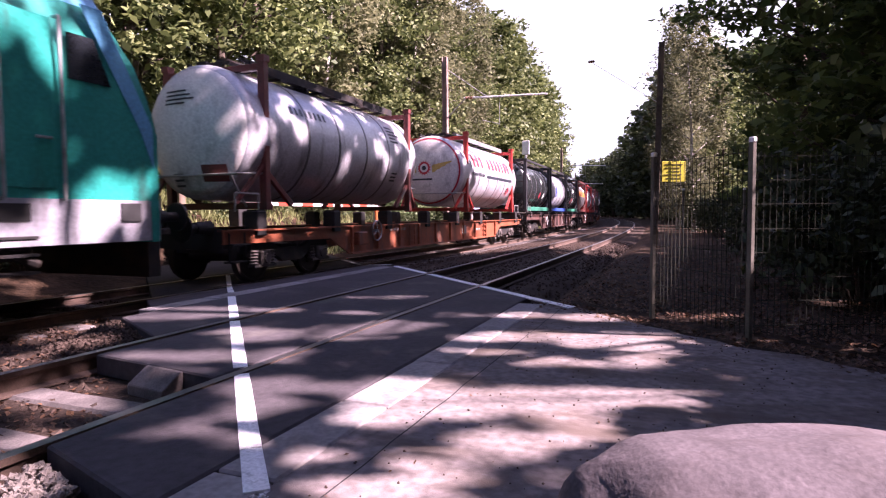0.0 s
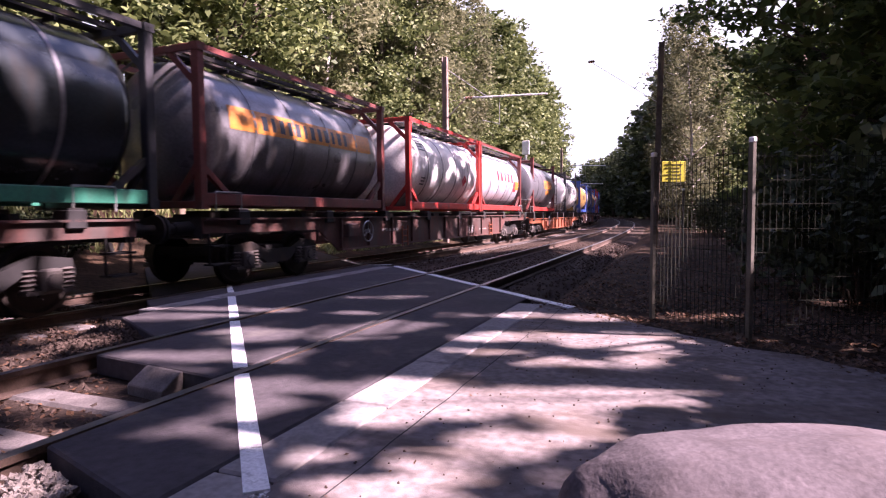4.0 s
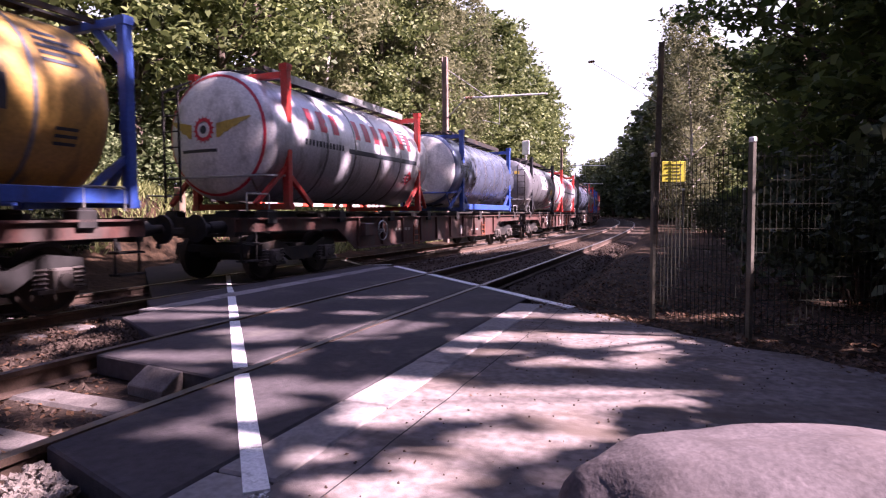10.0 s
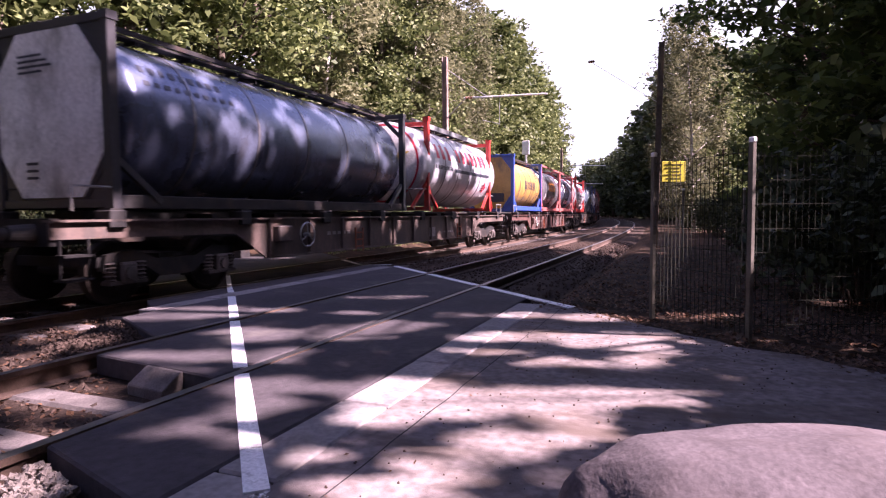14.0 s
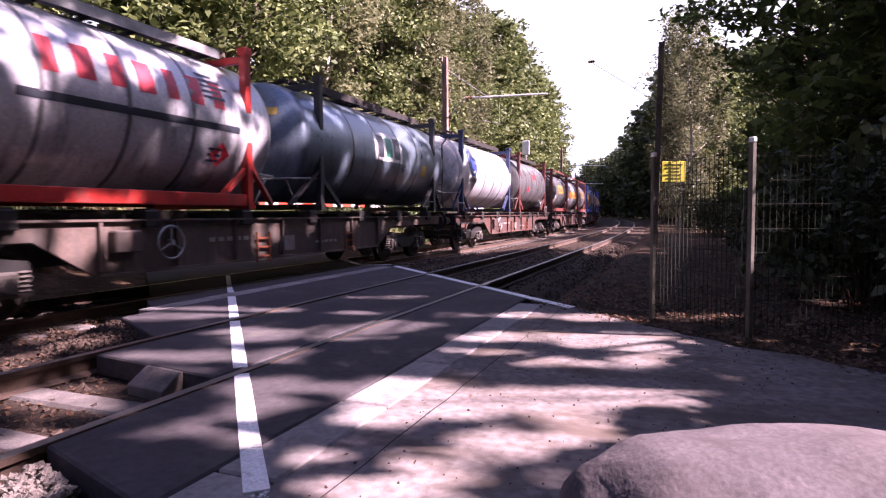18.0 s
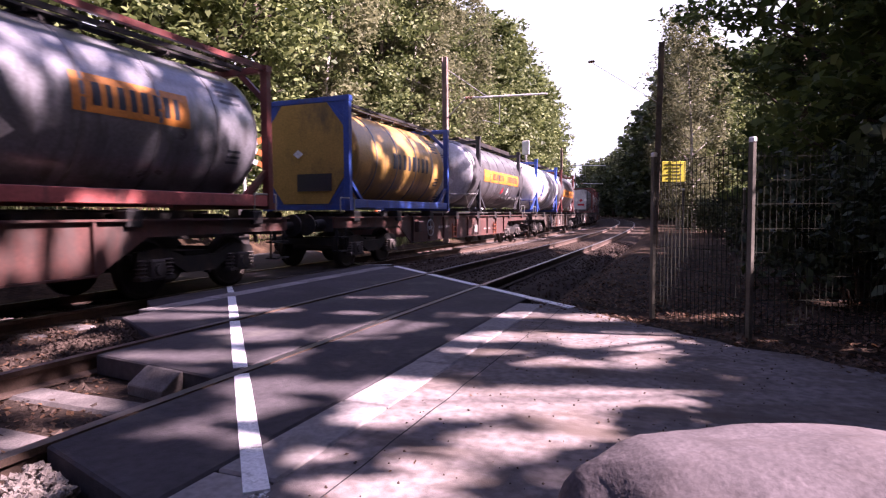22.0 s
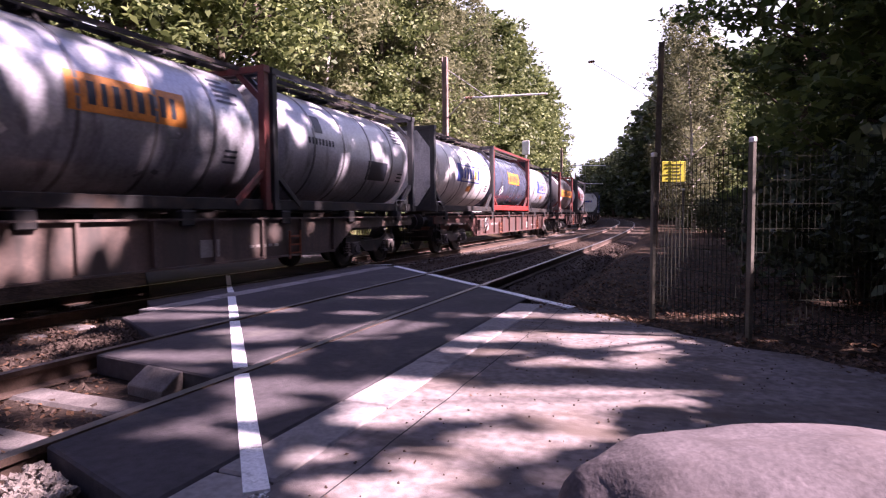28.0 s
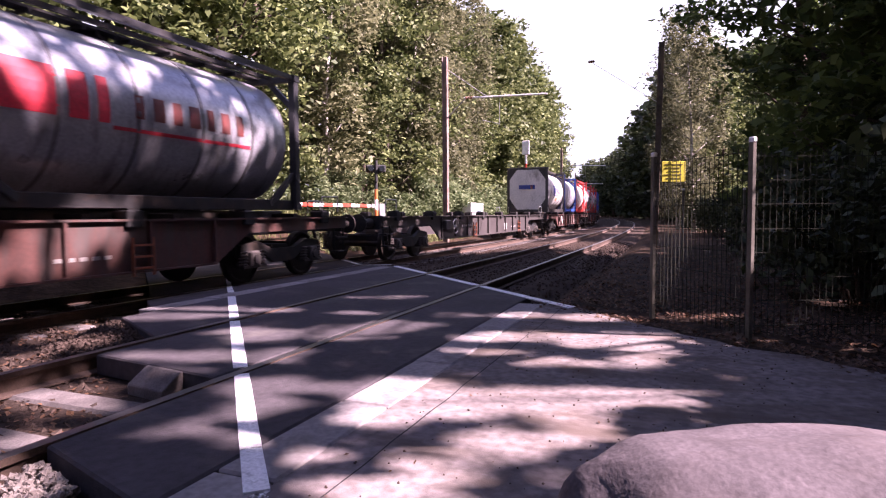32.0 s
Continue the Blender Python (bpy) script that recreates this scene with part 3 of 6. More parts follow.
OAK_LABEL = "tall broadleaf tree with sunlit green crown beside the railway"
oak_a = tree("oak_tree", 1, 17.0, 5.1, 1.6, 62, 232, 0.215, M["bark"], M["leaf_oak"], OAK_LABEL, 0.26, 1.4, sprays=9)
oak_c = tree("oak_tree", 14, 16.0, 4.5, 1.4, 60, 130, 0.36, M["bark"], M["leaf_oak"], OAK_LABEL, 0.24, 1.5, sprays=7)
oak_b = tree("oak_tree", 2, 15.0, 4.8, 1.2, 58, 232, 0.205, M["bark"], M["leaf_oak"], OAK_LABEL, 0.22, 1.3, sprays=9)
birch = tree("birch_tree", 3, 17.5, 3.4, 2.5, 84, 160, 0.196, M["bark_birch"], M["leaf_birch"], "tall birch with pale bark and drooping olive foliage", 0.16, 1.0, droop=1.3, sprays=6)
shade_a = tree("shade_tree", 4, 14.5, 4.4, 2.6, 60, 195, 0.206, M["bark"], M["leaf_dark"], "dark green broadleaf tree overhanging the path", 0.22, 1.25, sprays=8)
shade_b = tree("shade_tree", 5, 12.0, 4.0, 1.0, 60, 204, 0.19, M["bark"], M["leaf_dark"], "dark green broadleaf tree with low branches by the fence", 0.2, 1.2, sprays=8)
open_tree = tree("tall_tree", 9, 17.5, 4.1, 6.6, 44, 70, 0.27, M["bark"], M["leaf_dark"], "tall open-crowned broadleaf tree beside the path", 0.2, 0.95)
# forest crowns carry the darkened leaf colour in place of their shaded side
far_tree = tree("forest_tree", 6, 15.0, 5.0, 1.0, 46, 45, 0.68, M["bark"], M["leaf_shaded"], "distant forest tree at the bend of the line, leaves darkened as in shade", 0.25, 1.7)
bush_a = bush("shrub", 7, 3.4, 3.0, 26, 84, 0.194, M["leaf_bush"], "sunlit yellow-green shrub at the forest edge")
# shrub leaves take the darkened colour to stand in for deep shade
bush_b = bush("shrub", 8, 2.6, 2.4, 30, 76, 0.138, M["leaf_shaded"], "green shrub behind the fence, leaves darkened as in shade")

rt = random.Random(11)
# forest edge beyond the train
s = -14.0
i = 0
while s < 120:
    t = far_tree if s < 4 else (oak_a, birch, oak_b, oak_a, oak_b)[i % 5] if s < 46 else oak_c
    plant(t, s, -16.6 + rt.uniform(-1.1, 0.9), rt.uniform(0, 360), rt.uniform(0.85, 1.08) * (1.0 if s < 46 else 1.2))
    s += rt.uniform(3.0, 4.4) if s < 60 else rt.uniform(4.5, 6.0)
    i += 1
s = -16.0
while s < 110:
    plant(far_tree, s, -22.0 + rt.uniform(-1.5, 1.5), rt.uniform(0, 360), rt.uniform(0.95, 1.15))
    s += rt.uniform(4.6, 6.4)
    i += 1
for s_, off in ((36.5, -14.8), (33.5, -15.5), (40.5, -15.2)):
    plant(birch, s_, off, rt.uniform(0, 360), 1.0)
s = 17.0
while s < 78:
    if s > 17.5:
        plant(bush_a, s, (-15.0 if s < 27 else -14.0) + rt.uniform(-0.6, 0.5), rt.uniform(0, 360), rt.uniform(0.6, 1.15))
    s += rt.uniform(1.9, 2.9)
s = 1.0
while s < 17.5:
    plant(bush_a, s, -17.4 + rt.uniform(-0.7, 0.7), rt.uniform(0, 360), rt.uniform(0.9, 1.25))
    s += rt.uniform(1.7, 2.4)
for s_, off, sz in ((5.5, -14.6, 0.55), (7.6, -15.3, 0.7), (9.2, -14.9, 0.5), (10.8, -15.6, 0.75), (12.2, -15.0, 0.45), (15.0, -15.8, 0.7), (16.4, -14.9, 0.6)):
    plant(bush_a, s_, off, s_ * 71, sz)
# trees on this side
# unseen trees behind the viewpoint, added to block overhead skylight
for s_, off in ((-7.5, 3.4), (-11, 3.0), (-14, 5.5)):
    plant(far_tree, s_, off, rt.uniform(0, 360), 1.15)
# those out of view are added for the shade they cast
for s_, off, t, sz, turn in ((10.5, 5.0, shade_b, 1.0, None), (13.5, 4.6, shade_a, 1.0, None), (17.0, 3.9, shade_b, 1.05, None), (21.0, 3.6, shade_a, 0.95, None), (14.5, 8.8, open_tree, 1.0, None), (19, 8.5, open_tree, 0.9, None), (-5.5, 6.6, open_tree, 1.0, -142.1), (-8.5, 7.0, open_tree, 1.0, 10.0), (1.0, 12.5, shade_b, 0.55, None), (5.5, 12.5, shade_b, 0.6, None), (-4.0, 12.5, shade_b, 0.55, None), (10, 13.0, shade_b, 0.65, None)):
    free = rt.uniform(0, 360)
    plant(t, s_, off, free if turn is None else turn, sz)
# oversized shrubs out of view, added to shade the path
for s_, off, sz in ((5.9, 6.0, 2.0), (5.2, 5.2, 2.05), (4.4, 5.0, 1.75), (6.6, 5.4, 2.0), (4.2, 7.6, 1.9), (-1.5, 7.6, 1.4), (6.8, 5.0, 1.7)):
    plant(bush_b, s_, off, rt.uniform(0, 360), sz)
for s_, off, t, sz in ((31, 4.0, shade_b, 0.7), (37, 1.0, birch, 0.72), (44, 0.3, birch, 0.74), (50, 0.7, birch, 0.75), (24, 8.0, shade_a, 0.9), (28.5, 7.0, shade_a, 0.9), (33.5, 7.5, shade_a, 0.9), (52, 4.2, oak_c, 0.72), (60, 4.6, oak_c, 0.85), (25, 5.6, shade_b, 0.72)):
    plant(t, s_, off, rt.uniform(0, 360), sz)
s = 66.0
while s < 230:
    for row in range(2):
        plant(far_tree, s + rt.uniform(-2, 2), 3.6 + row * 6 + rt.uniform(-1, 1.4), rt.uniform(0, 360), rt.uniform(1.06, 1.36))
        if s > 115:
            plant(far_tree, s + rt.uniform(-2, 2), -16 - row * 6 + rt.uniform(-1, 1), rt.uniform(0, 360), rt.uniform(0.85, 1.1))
    s += 7.0
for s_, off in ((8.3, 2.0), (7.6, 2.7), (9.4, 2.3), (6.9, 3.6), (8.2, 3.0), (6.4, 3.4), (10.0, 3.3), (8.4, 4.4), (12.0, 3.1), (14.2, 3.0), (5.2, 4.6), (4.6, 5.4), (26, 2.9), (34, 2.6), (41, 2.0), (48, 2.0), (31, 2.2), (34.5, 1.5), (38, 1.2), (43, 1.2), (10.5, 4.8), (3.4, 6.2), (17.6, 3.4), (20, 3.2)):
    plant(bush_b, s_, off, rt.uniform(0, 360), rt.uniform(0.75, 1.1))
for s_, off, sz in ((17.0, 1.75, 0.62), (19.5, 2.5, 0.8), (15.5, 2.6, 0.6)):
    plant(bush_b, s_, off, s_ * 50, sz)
# tall dense trees either side of the clearing, mostly unseen, added to block skylight
for s_, off, sz in ((11.5, 9.8, 1.1), (15.5, 11.5, 1.15), (19.0, 9.5, 1.05), (-4.0, 10.0, 1.25), (-7.0, 8.5, 1.25), (-9.0, 12.5, 1.3), (-12.0, 7.5, 1.2)):
    plant(shade_a, s_, off, s_ * 37.0, sz)
# unseen woods beyond the path, added to block low skylight
s = -24.0
while s < 34:
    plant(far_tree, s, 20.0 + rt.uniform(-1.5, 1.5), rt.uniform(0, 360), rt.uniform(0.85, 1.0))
    s += rt.uniform(4.5, 6.0)
for row, first, gap, size in ((15.5, -20.0, 4.2, 0.75),):
    for k in range(int((30 - first) / gap)):
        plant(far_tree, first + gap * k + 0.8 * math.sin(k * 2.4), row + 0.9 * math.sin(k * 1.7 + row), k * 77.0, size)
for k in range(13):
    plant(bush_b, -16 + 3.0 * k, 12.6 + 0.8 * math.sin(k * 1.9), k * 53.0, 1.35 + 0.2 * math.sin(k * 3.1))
# a further unseen row behind the viewpoint, also against low skylight
for k in range(8):
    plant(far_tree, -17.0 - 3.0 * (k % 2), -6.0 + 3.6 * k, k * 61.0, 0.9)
# low undergrowth in the shade-darkened leaves on the far side, left of the road
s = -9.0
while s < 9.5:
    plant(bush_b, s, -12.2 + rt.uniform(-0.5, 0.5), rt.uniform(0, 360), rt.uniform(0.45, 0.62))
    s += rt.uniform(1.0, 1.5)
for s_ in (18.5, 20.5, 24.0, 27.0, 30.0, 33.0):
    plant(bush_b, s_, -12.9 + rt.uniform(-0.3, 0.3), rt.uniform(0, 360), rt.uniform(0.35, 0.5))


# tall trees, mostly out of view, added to shade the path and the crossing
for seed, x, y, high, wide in ((31, 5.4, -2.0, 19.0, 4.6), (32, 5.0, 0.5, 20.5, 4.8), (33, 5.6, 6.9, 20.0, 4.7), (34, 6.4, 10.4, 19.0, 4.4), (35, 9.6, 0.4, 18.0, 4.8), (36, 9.4, 5.6, 18.5, 4.8), (37, 9.8, 9.0, 18.0, 4.6), (38, 7.6, 15.0, 18.0, 4.4), (39, 7.4, 20.0, 17.0, 4.4), (40, 10.5, 13.5, 17.0, 4.6)):
    small = seed in (33, 34, 38, 39)
    t = tree("overhanging_tree", seed, high, wide, 4.4, 64, 300 if small else 130, 0.185 if small else 0.27, M["bark"], M["leaf_dark"], "tall broadleaf tree spreading its crown over the path, added for its shade", 0.2, 1.35)
    t.matrix_basis = pose(x, y, ground_height(x, y))

# openings cut in these crowns to set the sunlight: x, y and half widths of the sunny patch on the level ground below
OVER_CROSSING = [(-3.37, 4.26, 0.35, 0.32), (-2.81, 4.67, 0.46, 0.34), (-2.54, 5.12, 0.33, 0.26), (-2.87, 3.68, 0.28, 0.22), (-2.21, 3.02, 0.38, 0.18), (-1.83, 3.46, 0.15, 0.15), (-2.13, 2.66, 0.22, 0.15), (-2.36, 2.18, 0.14, 0.14),
                 (-3.66, 3.35, 0.45, 0.2), (-5.13, 5.02, 0.82, 0.35), (-1.95, 2.19, 0.11, 0.06), (-2.55, 1.54, 0.17, 0.21), (-5.03, 3.14, 0.23, 0.42), (-3.81, 2.81, 0.29, 0.27), (-6.56, 4.95, 0.4, 0.54), (-3.0, 2.22, 0.21, 0.11), (-3.24, 5.64, 0.28, 0.15), (-3.52, 6.85, 0.44, 0.16)]
OVER_BALLAST = [(-5.16, 3.27, 0.23, 0.49), (-5.32, 3.83, 0.32, 0.25), (-3.47, 2.65, 0.16, 0.21), (-5.13, 4.6, 0.44, 0.17), (-5.36, 3.49, 0.2, 0.3), (-4.33, 5.38, 0.38, 0.24), (-3.7, 4.35, 0.31, 0.24), (-3.13, 2.17, 0.18, 0.19)]
OVER_PATH = [(-1.45, 3.01, 0.4, 0.31), (-0.82, 3.28, 0.45, 0.24), (-0.25, 3.6, 0.38, 0.23), (-0.52, 3.06, 0.17, 0.1), (-0.85, 2.68, 0.31, 0.1), (-0.57, 2.64, 0.15, 0.06), (-0.97, 2.12, 0.29, 0.14), (-1.48, 2.16, 0.11, 0.07), (-1.26, 5.05, 0.61, 0.24), (-0.51, 5.17, 0.45, 0.34),
             (-0.77, 4.27, 0.34, 0.15), (-0.35, 4.36, 0.28, 0.21), (-0.16, 4.81, 0.22, 0.17), (-1.57, 3.5, 0.31, 0.16), (-1.4, 4.36, 0.26, 0.13), (0.27, 3.83, 0.18, 0.08), (0.3, 4.19, 0.09, 0.08), (-0.41, 2.85, 0.07, 0.09), (-2.11, 5.78, 0.29, 0.2), (-0.78, 6.18, 0.4, 0.23)]
OVER_SOIL = [(-1.6, 6.1, 0.3, 0.2), (-0.1, 1.3, 1.3, 0.75), (-7.85, 4.9, 0.33, 0.9), (-7.75, 8.5, 0.2, 0.2), (-8.0, 11.8, 0.2, 0.25), (0.2, 6.7, 0.44, 0.2), (0.79, 5.74, 0.17, 0.11), (1.68, 8.04, 0.23, 0.25), (1.45, 5.61, 0.12, 0.16), (0.45, 5.31, 0.11, 0.08), (-1.99, 19.5, 1.3, 1.2), (-3.7, 23.5, 1.6, 3.0), (-0.75, 17.3, 0.42, 0.5), (-0.02, 5.63, 0.3, 0.07)]


def sunny(u, v):
    """Which of the places u, v on the level ground lie under an opening; the openings have uneven rims."""
    wob = np.sin(9.1 * u + 3.7 * v) + np.sin(5.3 * v - 8.3 * u + 1.0) + np.sin(14.0 * v + 6.0 * u + 2.0)
    free = np.zeros(len(u), bool)
    ca, sa = math.cos(radians(22)), math.sin(radians(22))
    for x, y, across, deep in OVER_CROSSING + OVER_BALLAST + OVER_PATH + OVER_SOIL:
        du, dv = u - x, v - y
        q = ((du * ca + dv * sa) / (across * 1.2 + 0.03)) ** 2 + ((dv * ca - du * sa) / (deep * 1.17 + 0.025)) ** 2
        free |= q < 1 + 0.2 * wob
    # more leaves cut: broken sun on the train, full sun farther along the track
    patch = np.sin(2.9 * u + 1.3 * v) + np.sin(3.7 * v - 1.7 * u + 0.6) + np.sin(6.1 * v + 4.7 * u + 2.2) + np.sin(8.3 * u - 5.9 * v)
    return free | ((u < -9.3) & (patch > 0.95)) | ((u < -7.2) & (patch > 1.9)) | ((v > 20.0 + 0.3 * wob) & (u < -4.7))


def let_sun_in(crown):
    """Takes the leaves that would close an opening out of one crown."""
    m = np.array(crown.matrix_world if crown.parent is None else crown.parent.matrix_basis)
    me = crown.data
    co = np.empty(len(me.vertices) * 3, np.float32)
    me.vertices.foreach_get("co", co)
    quad = co.reshape(-1, 4, 3)
    mid = quad.mean(axis=1) @ m[:3, :3].T + m[:3, 3]
    fall = mid[:, 2] / sun_from.z
    stay = ~sunny(mid[:, 0] - sun_from.x * fall, mid[:, 1] - sun_from.y * fall)
    if not stay.all():
        left = quad[stay]
        crown.data = fast_mesh("crown", left.reshape(-1, 3), np.arange(len(left) * 4).reshape(-1, 4), me.materials[0])


for ob in list(scene.objects):
    if ob.name.split(".")[0] in ("crown", "foliage") and ob.parent is not None:
        p = ob.parent.matrix_basis.translation
        if -3 < p.x < 24 and -14 < p.y < 33:
            let_sun_in(ob)


# ---- the train ----
DIRT = (0.06, 0.052, 0.047)


def paint(name, color, rough=0.45, metal=0.0, amount=0.35, vary=0.1):
    return mat(name, color, rough, metal, vary=vary, scale=1.6, dirt=tuple((c * 0.35 + d) * 0.7 for c, d in zip(color, DIRT)), dirt_amount=amount, dirt_scale=(1.2, 3.0, 0.7), coat=0.15)


P = {
    "steel": paint("tank_steel", (0.4, 0.405, 0.44), 0.3, 0.4, 0.3),
    "steel_dark": paint("tank_steel_dark", (0.2, 0.195, 0.205), 0.3, 0.4, 0.4),
    "steel_blue": paint("tank_steel_blue", (0.15, 0.18, 0.265), 0.27, 0.5, 0.3),
    "white": paint("tank_white", (0.7, 0.68, 0.665), 0.36, 0.0, 0.28),
    "silver": paint("tank_silver", (0.55, 0.55, 0.59), 0.32, 0.2, 0.3),
    "green_black": paint("tank_green_black", (0.05, 0.06, 0.064), 0.22, 0.5, 0.3),
    "yellow": paint("tank_yellow", (0.46, 0.265, 0.068), 0.4, 0.0, 0.35),
    "grey": paint("tank_grey", (0.22, 0.22, 0.24), 0.3, 0.4, 0.3),
    "slate": paint("tank_slate", (0.16, 0.215, 0.275), 0.3, 0.4, 0.3),
    "maroon": paint("frame_maroon", (0.16, 0.035, 0.03), 0.5),
    "red": paint("frame_red", (0.52, 0.035, 0.025), 0.45),
    "pink_red": paint("frame_pink_red", (0.42, 0.11, 0.10), 0.5),
    "blue": paint("frame_blue", (0.03, 0.085, 0.36), 0.45),
    "navy": paint("frame_navy", (0.03, 0.05, 0.13), 0.45),
    "black": paint("frame_black", (0.03, 0.03, 0.035), 0.5),
    "rust_wagon": paint("wagon_rust", (0.1, 0.038, 0.03), 0.7, 0.0, 0.6, 0.35),
    "orange_wagon": paint("wagon_orange", (0.3, 0.078, 0.032), 0.6, 0.0, 0.4, 0.2),
    "brown_wagon": paint("wagon_brown", (0.125, 0.085, 0.07), 0.7, 0.0, 0.6, 0.35),
    "black_wagon": paint("wagon_black", (0.045, 0.036, 0.034), 0.75, 0.0, 0.4, 0.25),
    "orange": paint("decal_orange", (0.62, 0.22, 0.03), 0.5, 0.0, 0.15),
    "letter_red": paint("decal_red", (0.55, 0.03, 0.05), 0.5, 0.0, 0.1),
    "letter_dark": paint("decal_dark", (0.025, 0.03, 0.045), 0.5, 0.0, 0.05),
    "letter_blue": paint("decal_blue", (0.03, 0.06, 0.3), 0.5, 0.0, 0.1),
    "letter_white": paint("decal_white", (0.78, 0.78, 0.78), 0.5, 0.0, 0.1),
    "letter_green": paint("decal_green", (0.03, 0.35, 0.22), 0.5, 0.0, 0.1),
    "gold": paint("decal_gold", (0.5, 0.34, 0.06), 0.5, 0.0, 0.1),
    "green_rail": paint("frame_green", (0.02, 0.2, 0.13), 0.5),
    "teal": paint("loco_teal", (0.0, 0.27, 0.225), 0.3, 0.0, 0.15),
    "sky_blue": paint("loco_blue", (0.10, 0.36, 0.58), 0.3, 0.0, 0.15),
    "loco_grey": paint("loco_grey", (0.34, 0.34, 0.375), 0.4, 0.0, 0.3),
    "under": M["dark_steel"],
}
TANK_R, TANK_Z, FLAT_END = 1.19, 1.31, False
cache = {}


def shared(name, key, build, material, parent, at=None, label="", smooth=False):
    """A part whose mesh is built once and used again under other things."""
    if key not in cache:
        bm = B()
        build(bm)
        ob = part(name, bm, material, parent, label, smooth)
        cache[key] = ob.data
    else:
        ob = new(name, cache[key])
        ob.parent = parent
        if label:
            tagged(ob, label)
    if at is not None:
        ob.matrix_basis = at
    return ob


def dish(u):
    """Depth of a tank's domed end at the share u of its radius."""
    u = min(1.0, abs(u))
    return 0.33 * (1 - math.sqrt(max(0.0, 1 - u * u)) * 0.55 - 0.45 * (1 - u * u))


def side_patch(bm, y0, y1, z0, z1, lift=0.006, side=1):
    """A thin sheet laid on the tank's flank between two heights."""
    rows = 5
    grid = []
    for i in range(rows + 1):
        z = z0 + (z1 - z0) * i / rows
        h = max(-0.995, min(0.995, (z - TANK_Z) / TANK_R))
        a = math.asin(h)
        r = TANK_R + lift
        grid.append([bm.verts.new((side * r * math.cos(a), y, TANK_Z + r * math.sin(a))) for y in (y0, y1)])
    for a, b in zip(grid, grid[1:]):
        f = (a[0], a[1], b[1], b[0])
        bm.faces.new(f if side > 0 else f[::-1])


def end_patch(bm, half, x0, x1, z0, z1, lift=0.024, way=-1):
    """A thin sheet laid on the tank's domed end."""
    k = 4
    g = [[None] * (k + 1) for _ in range(k + 1)]
    for i in range(k + 1):
        for j in range(k + 1):
            x, z = x0 + (x1 - x0) * i / k, z0 + (z1 - z0) * j / k
            d = dish(math.hypot(x, z - TANK_Z) / TANK_R) if not FLAT_END else -0.09
            g[i][j] = bm.verts.new((x, way * (half - d + lift), z))
    for i in range(k):
        for j in range(k):
            f = (g[i][j], g[i + 1][j], g[i + 1][j + 1], g[i][j + 1])
            bm.faces.new(f if way < 0 else f[::-1])


def letters(y0, y1, z0, z1, count, fill=0.6, gaps=()):
    """Plain bars as tall and wide as the letters of a mark, one mesh each."""
    pitch = (y1 - y0) / count
    for i in range(count):
        if i in gaps:
            continue
        w = pitch * fill * (1.0, 0.8, 0.92, 0.7)[(i * 3 + count) % 4]
        a = y0 + pitch * (i + 0.5) - w / 2
        bm = B()
        side_patch(bm, a, a + w, z0, z1)
        yield bm


def barrel_build(half, ribs):
    def build(bm):
        prof = []
        for i in range(9):
            u = 1 - i / 8
            u = math.sin(u * math.pi / 2)
            prof.append((-half + dish(u), max(0.001, u * TANK_R)))
        prof = prof[::-1]
        body = [(-half + 0.42, TANK_R), (half - 0.42, TANK_R)]
        back = [(-t, r) for t, r in prof[::-1]]
        lathe(bm, prof[:-1] + [(-half + 0.40, TANK_R)] + body + back[1:], 40, "y", (0, 0, TANK_Z))
    return build


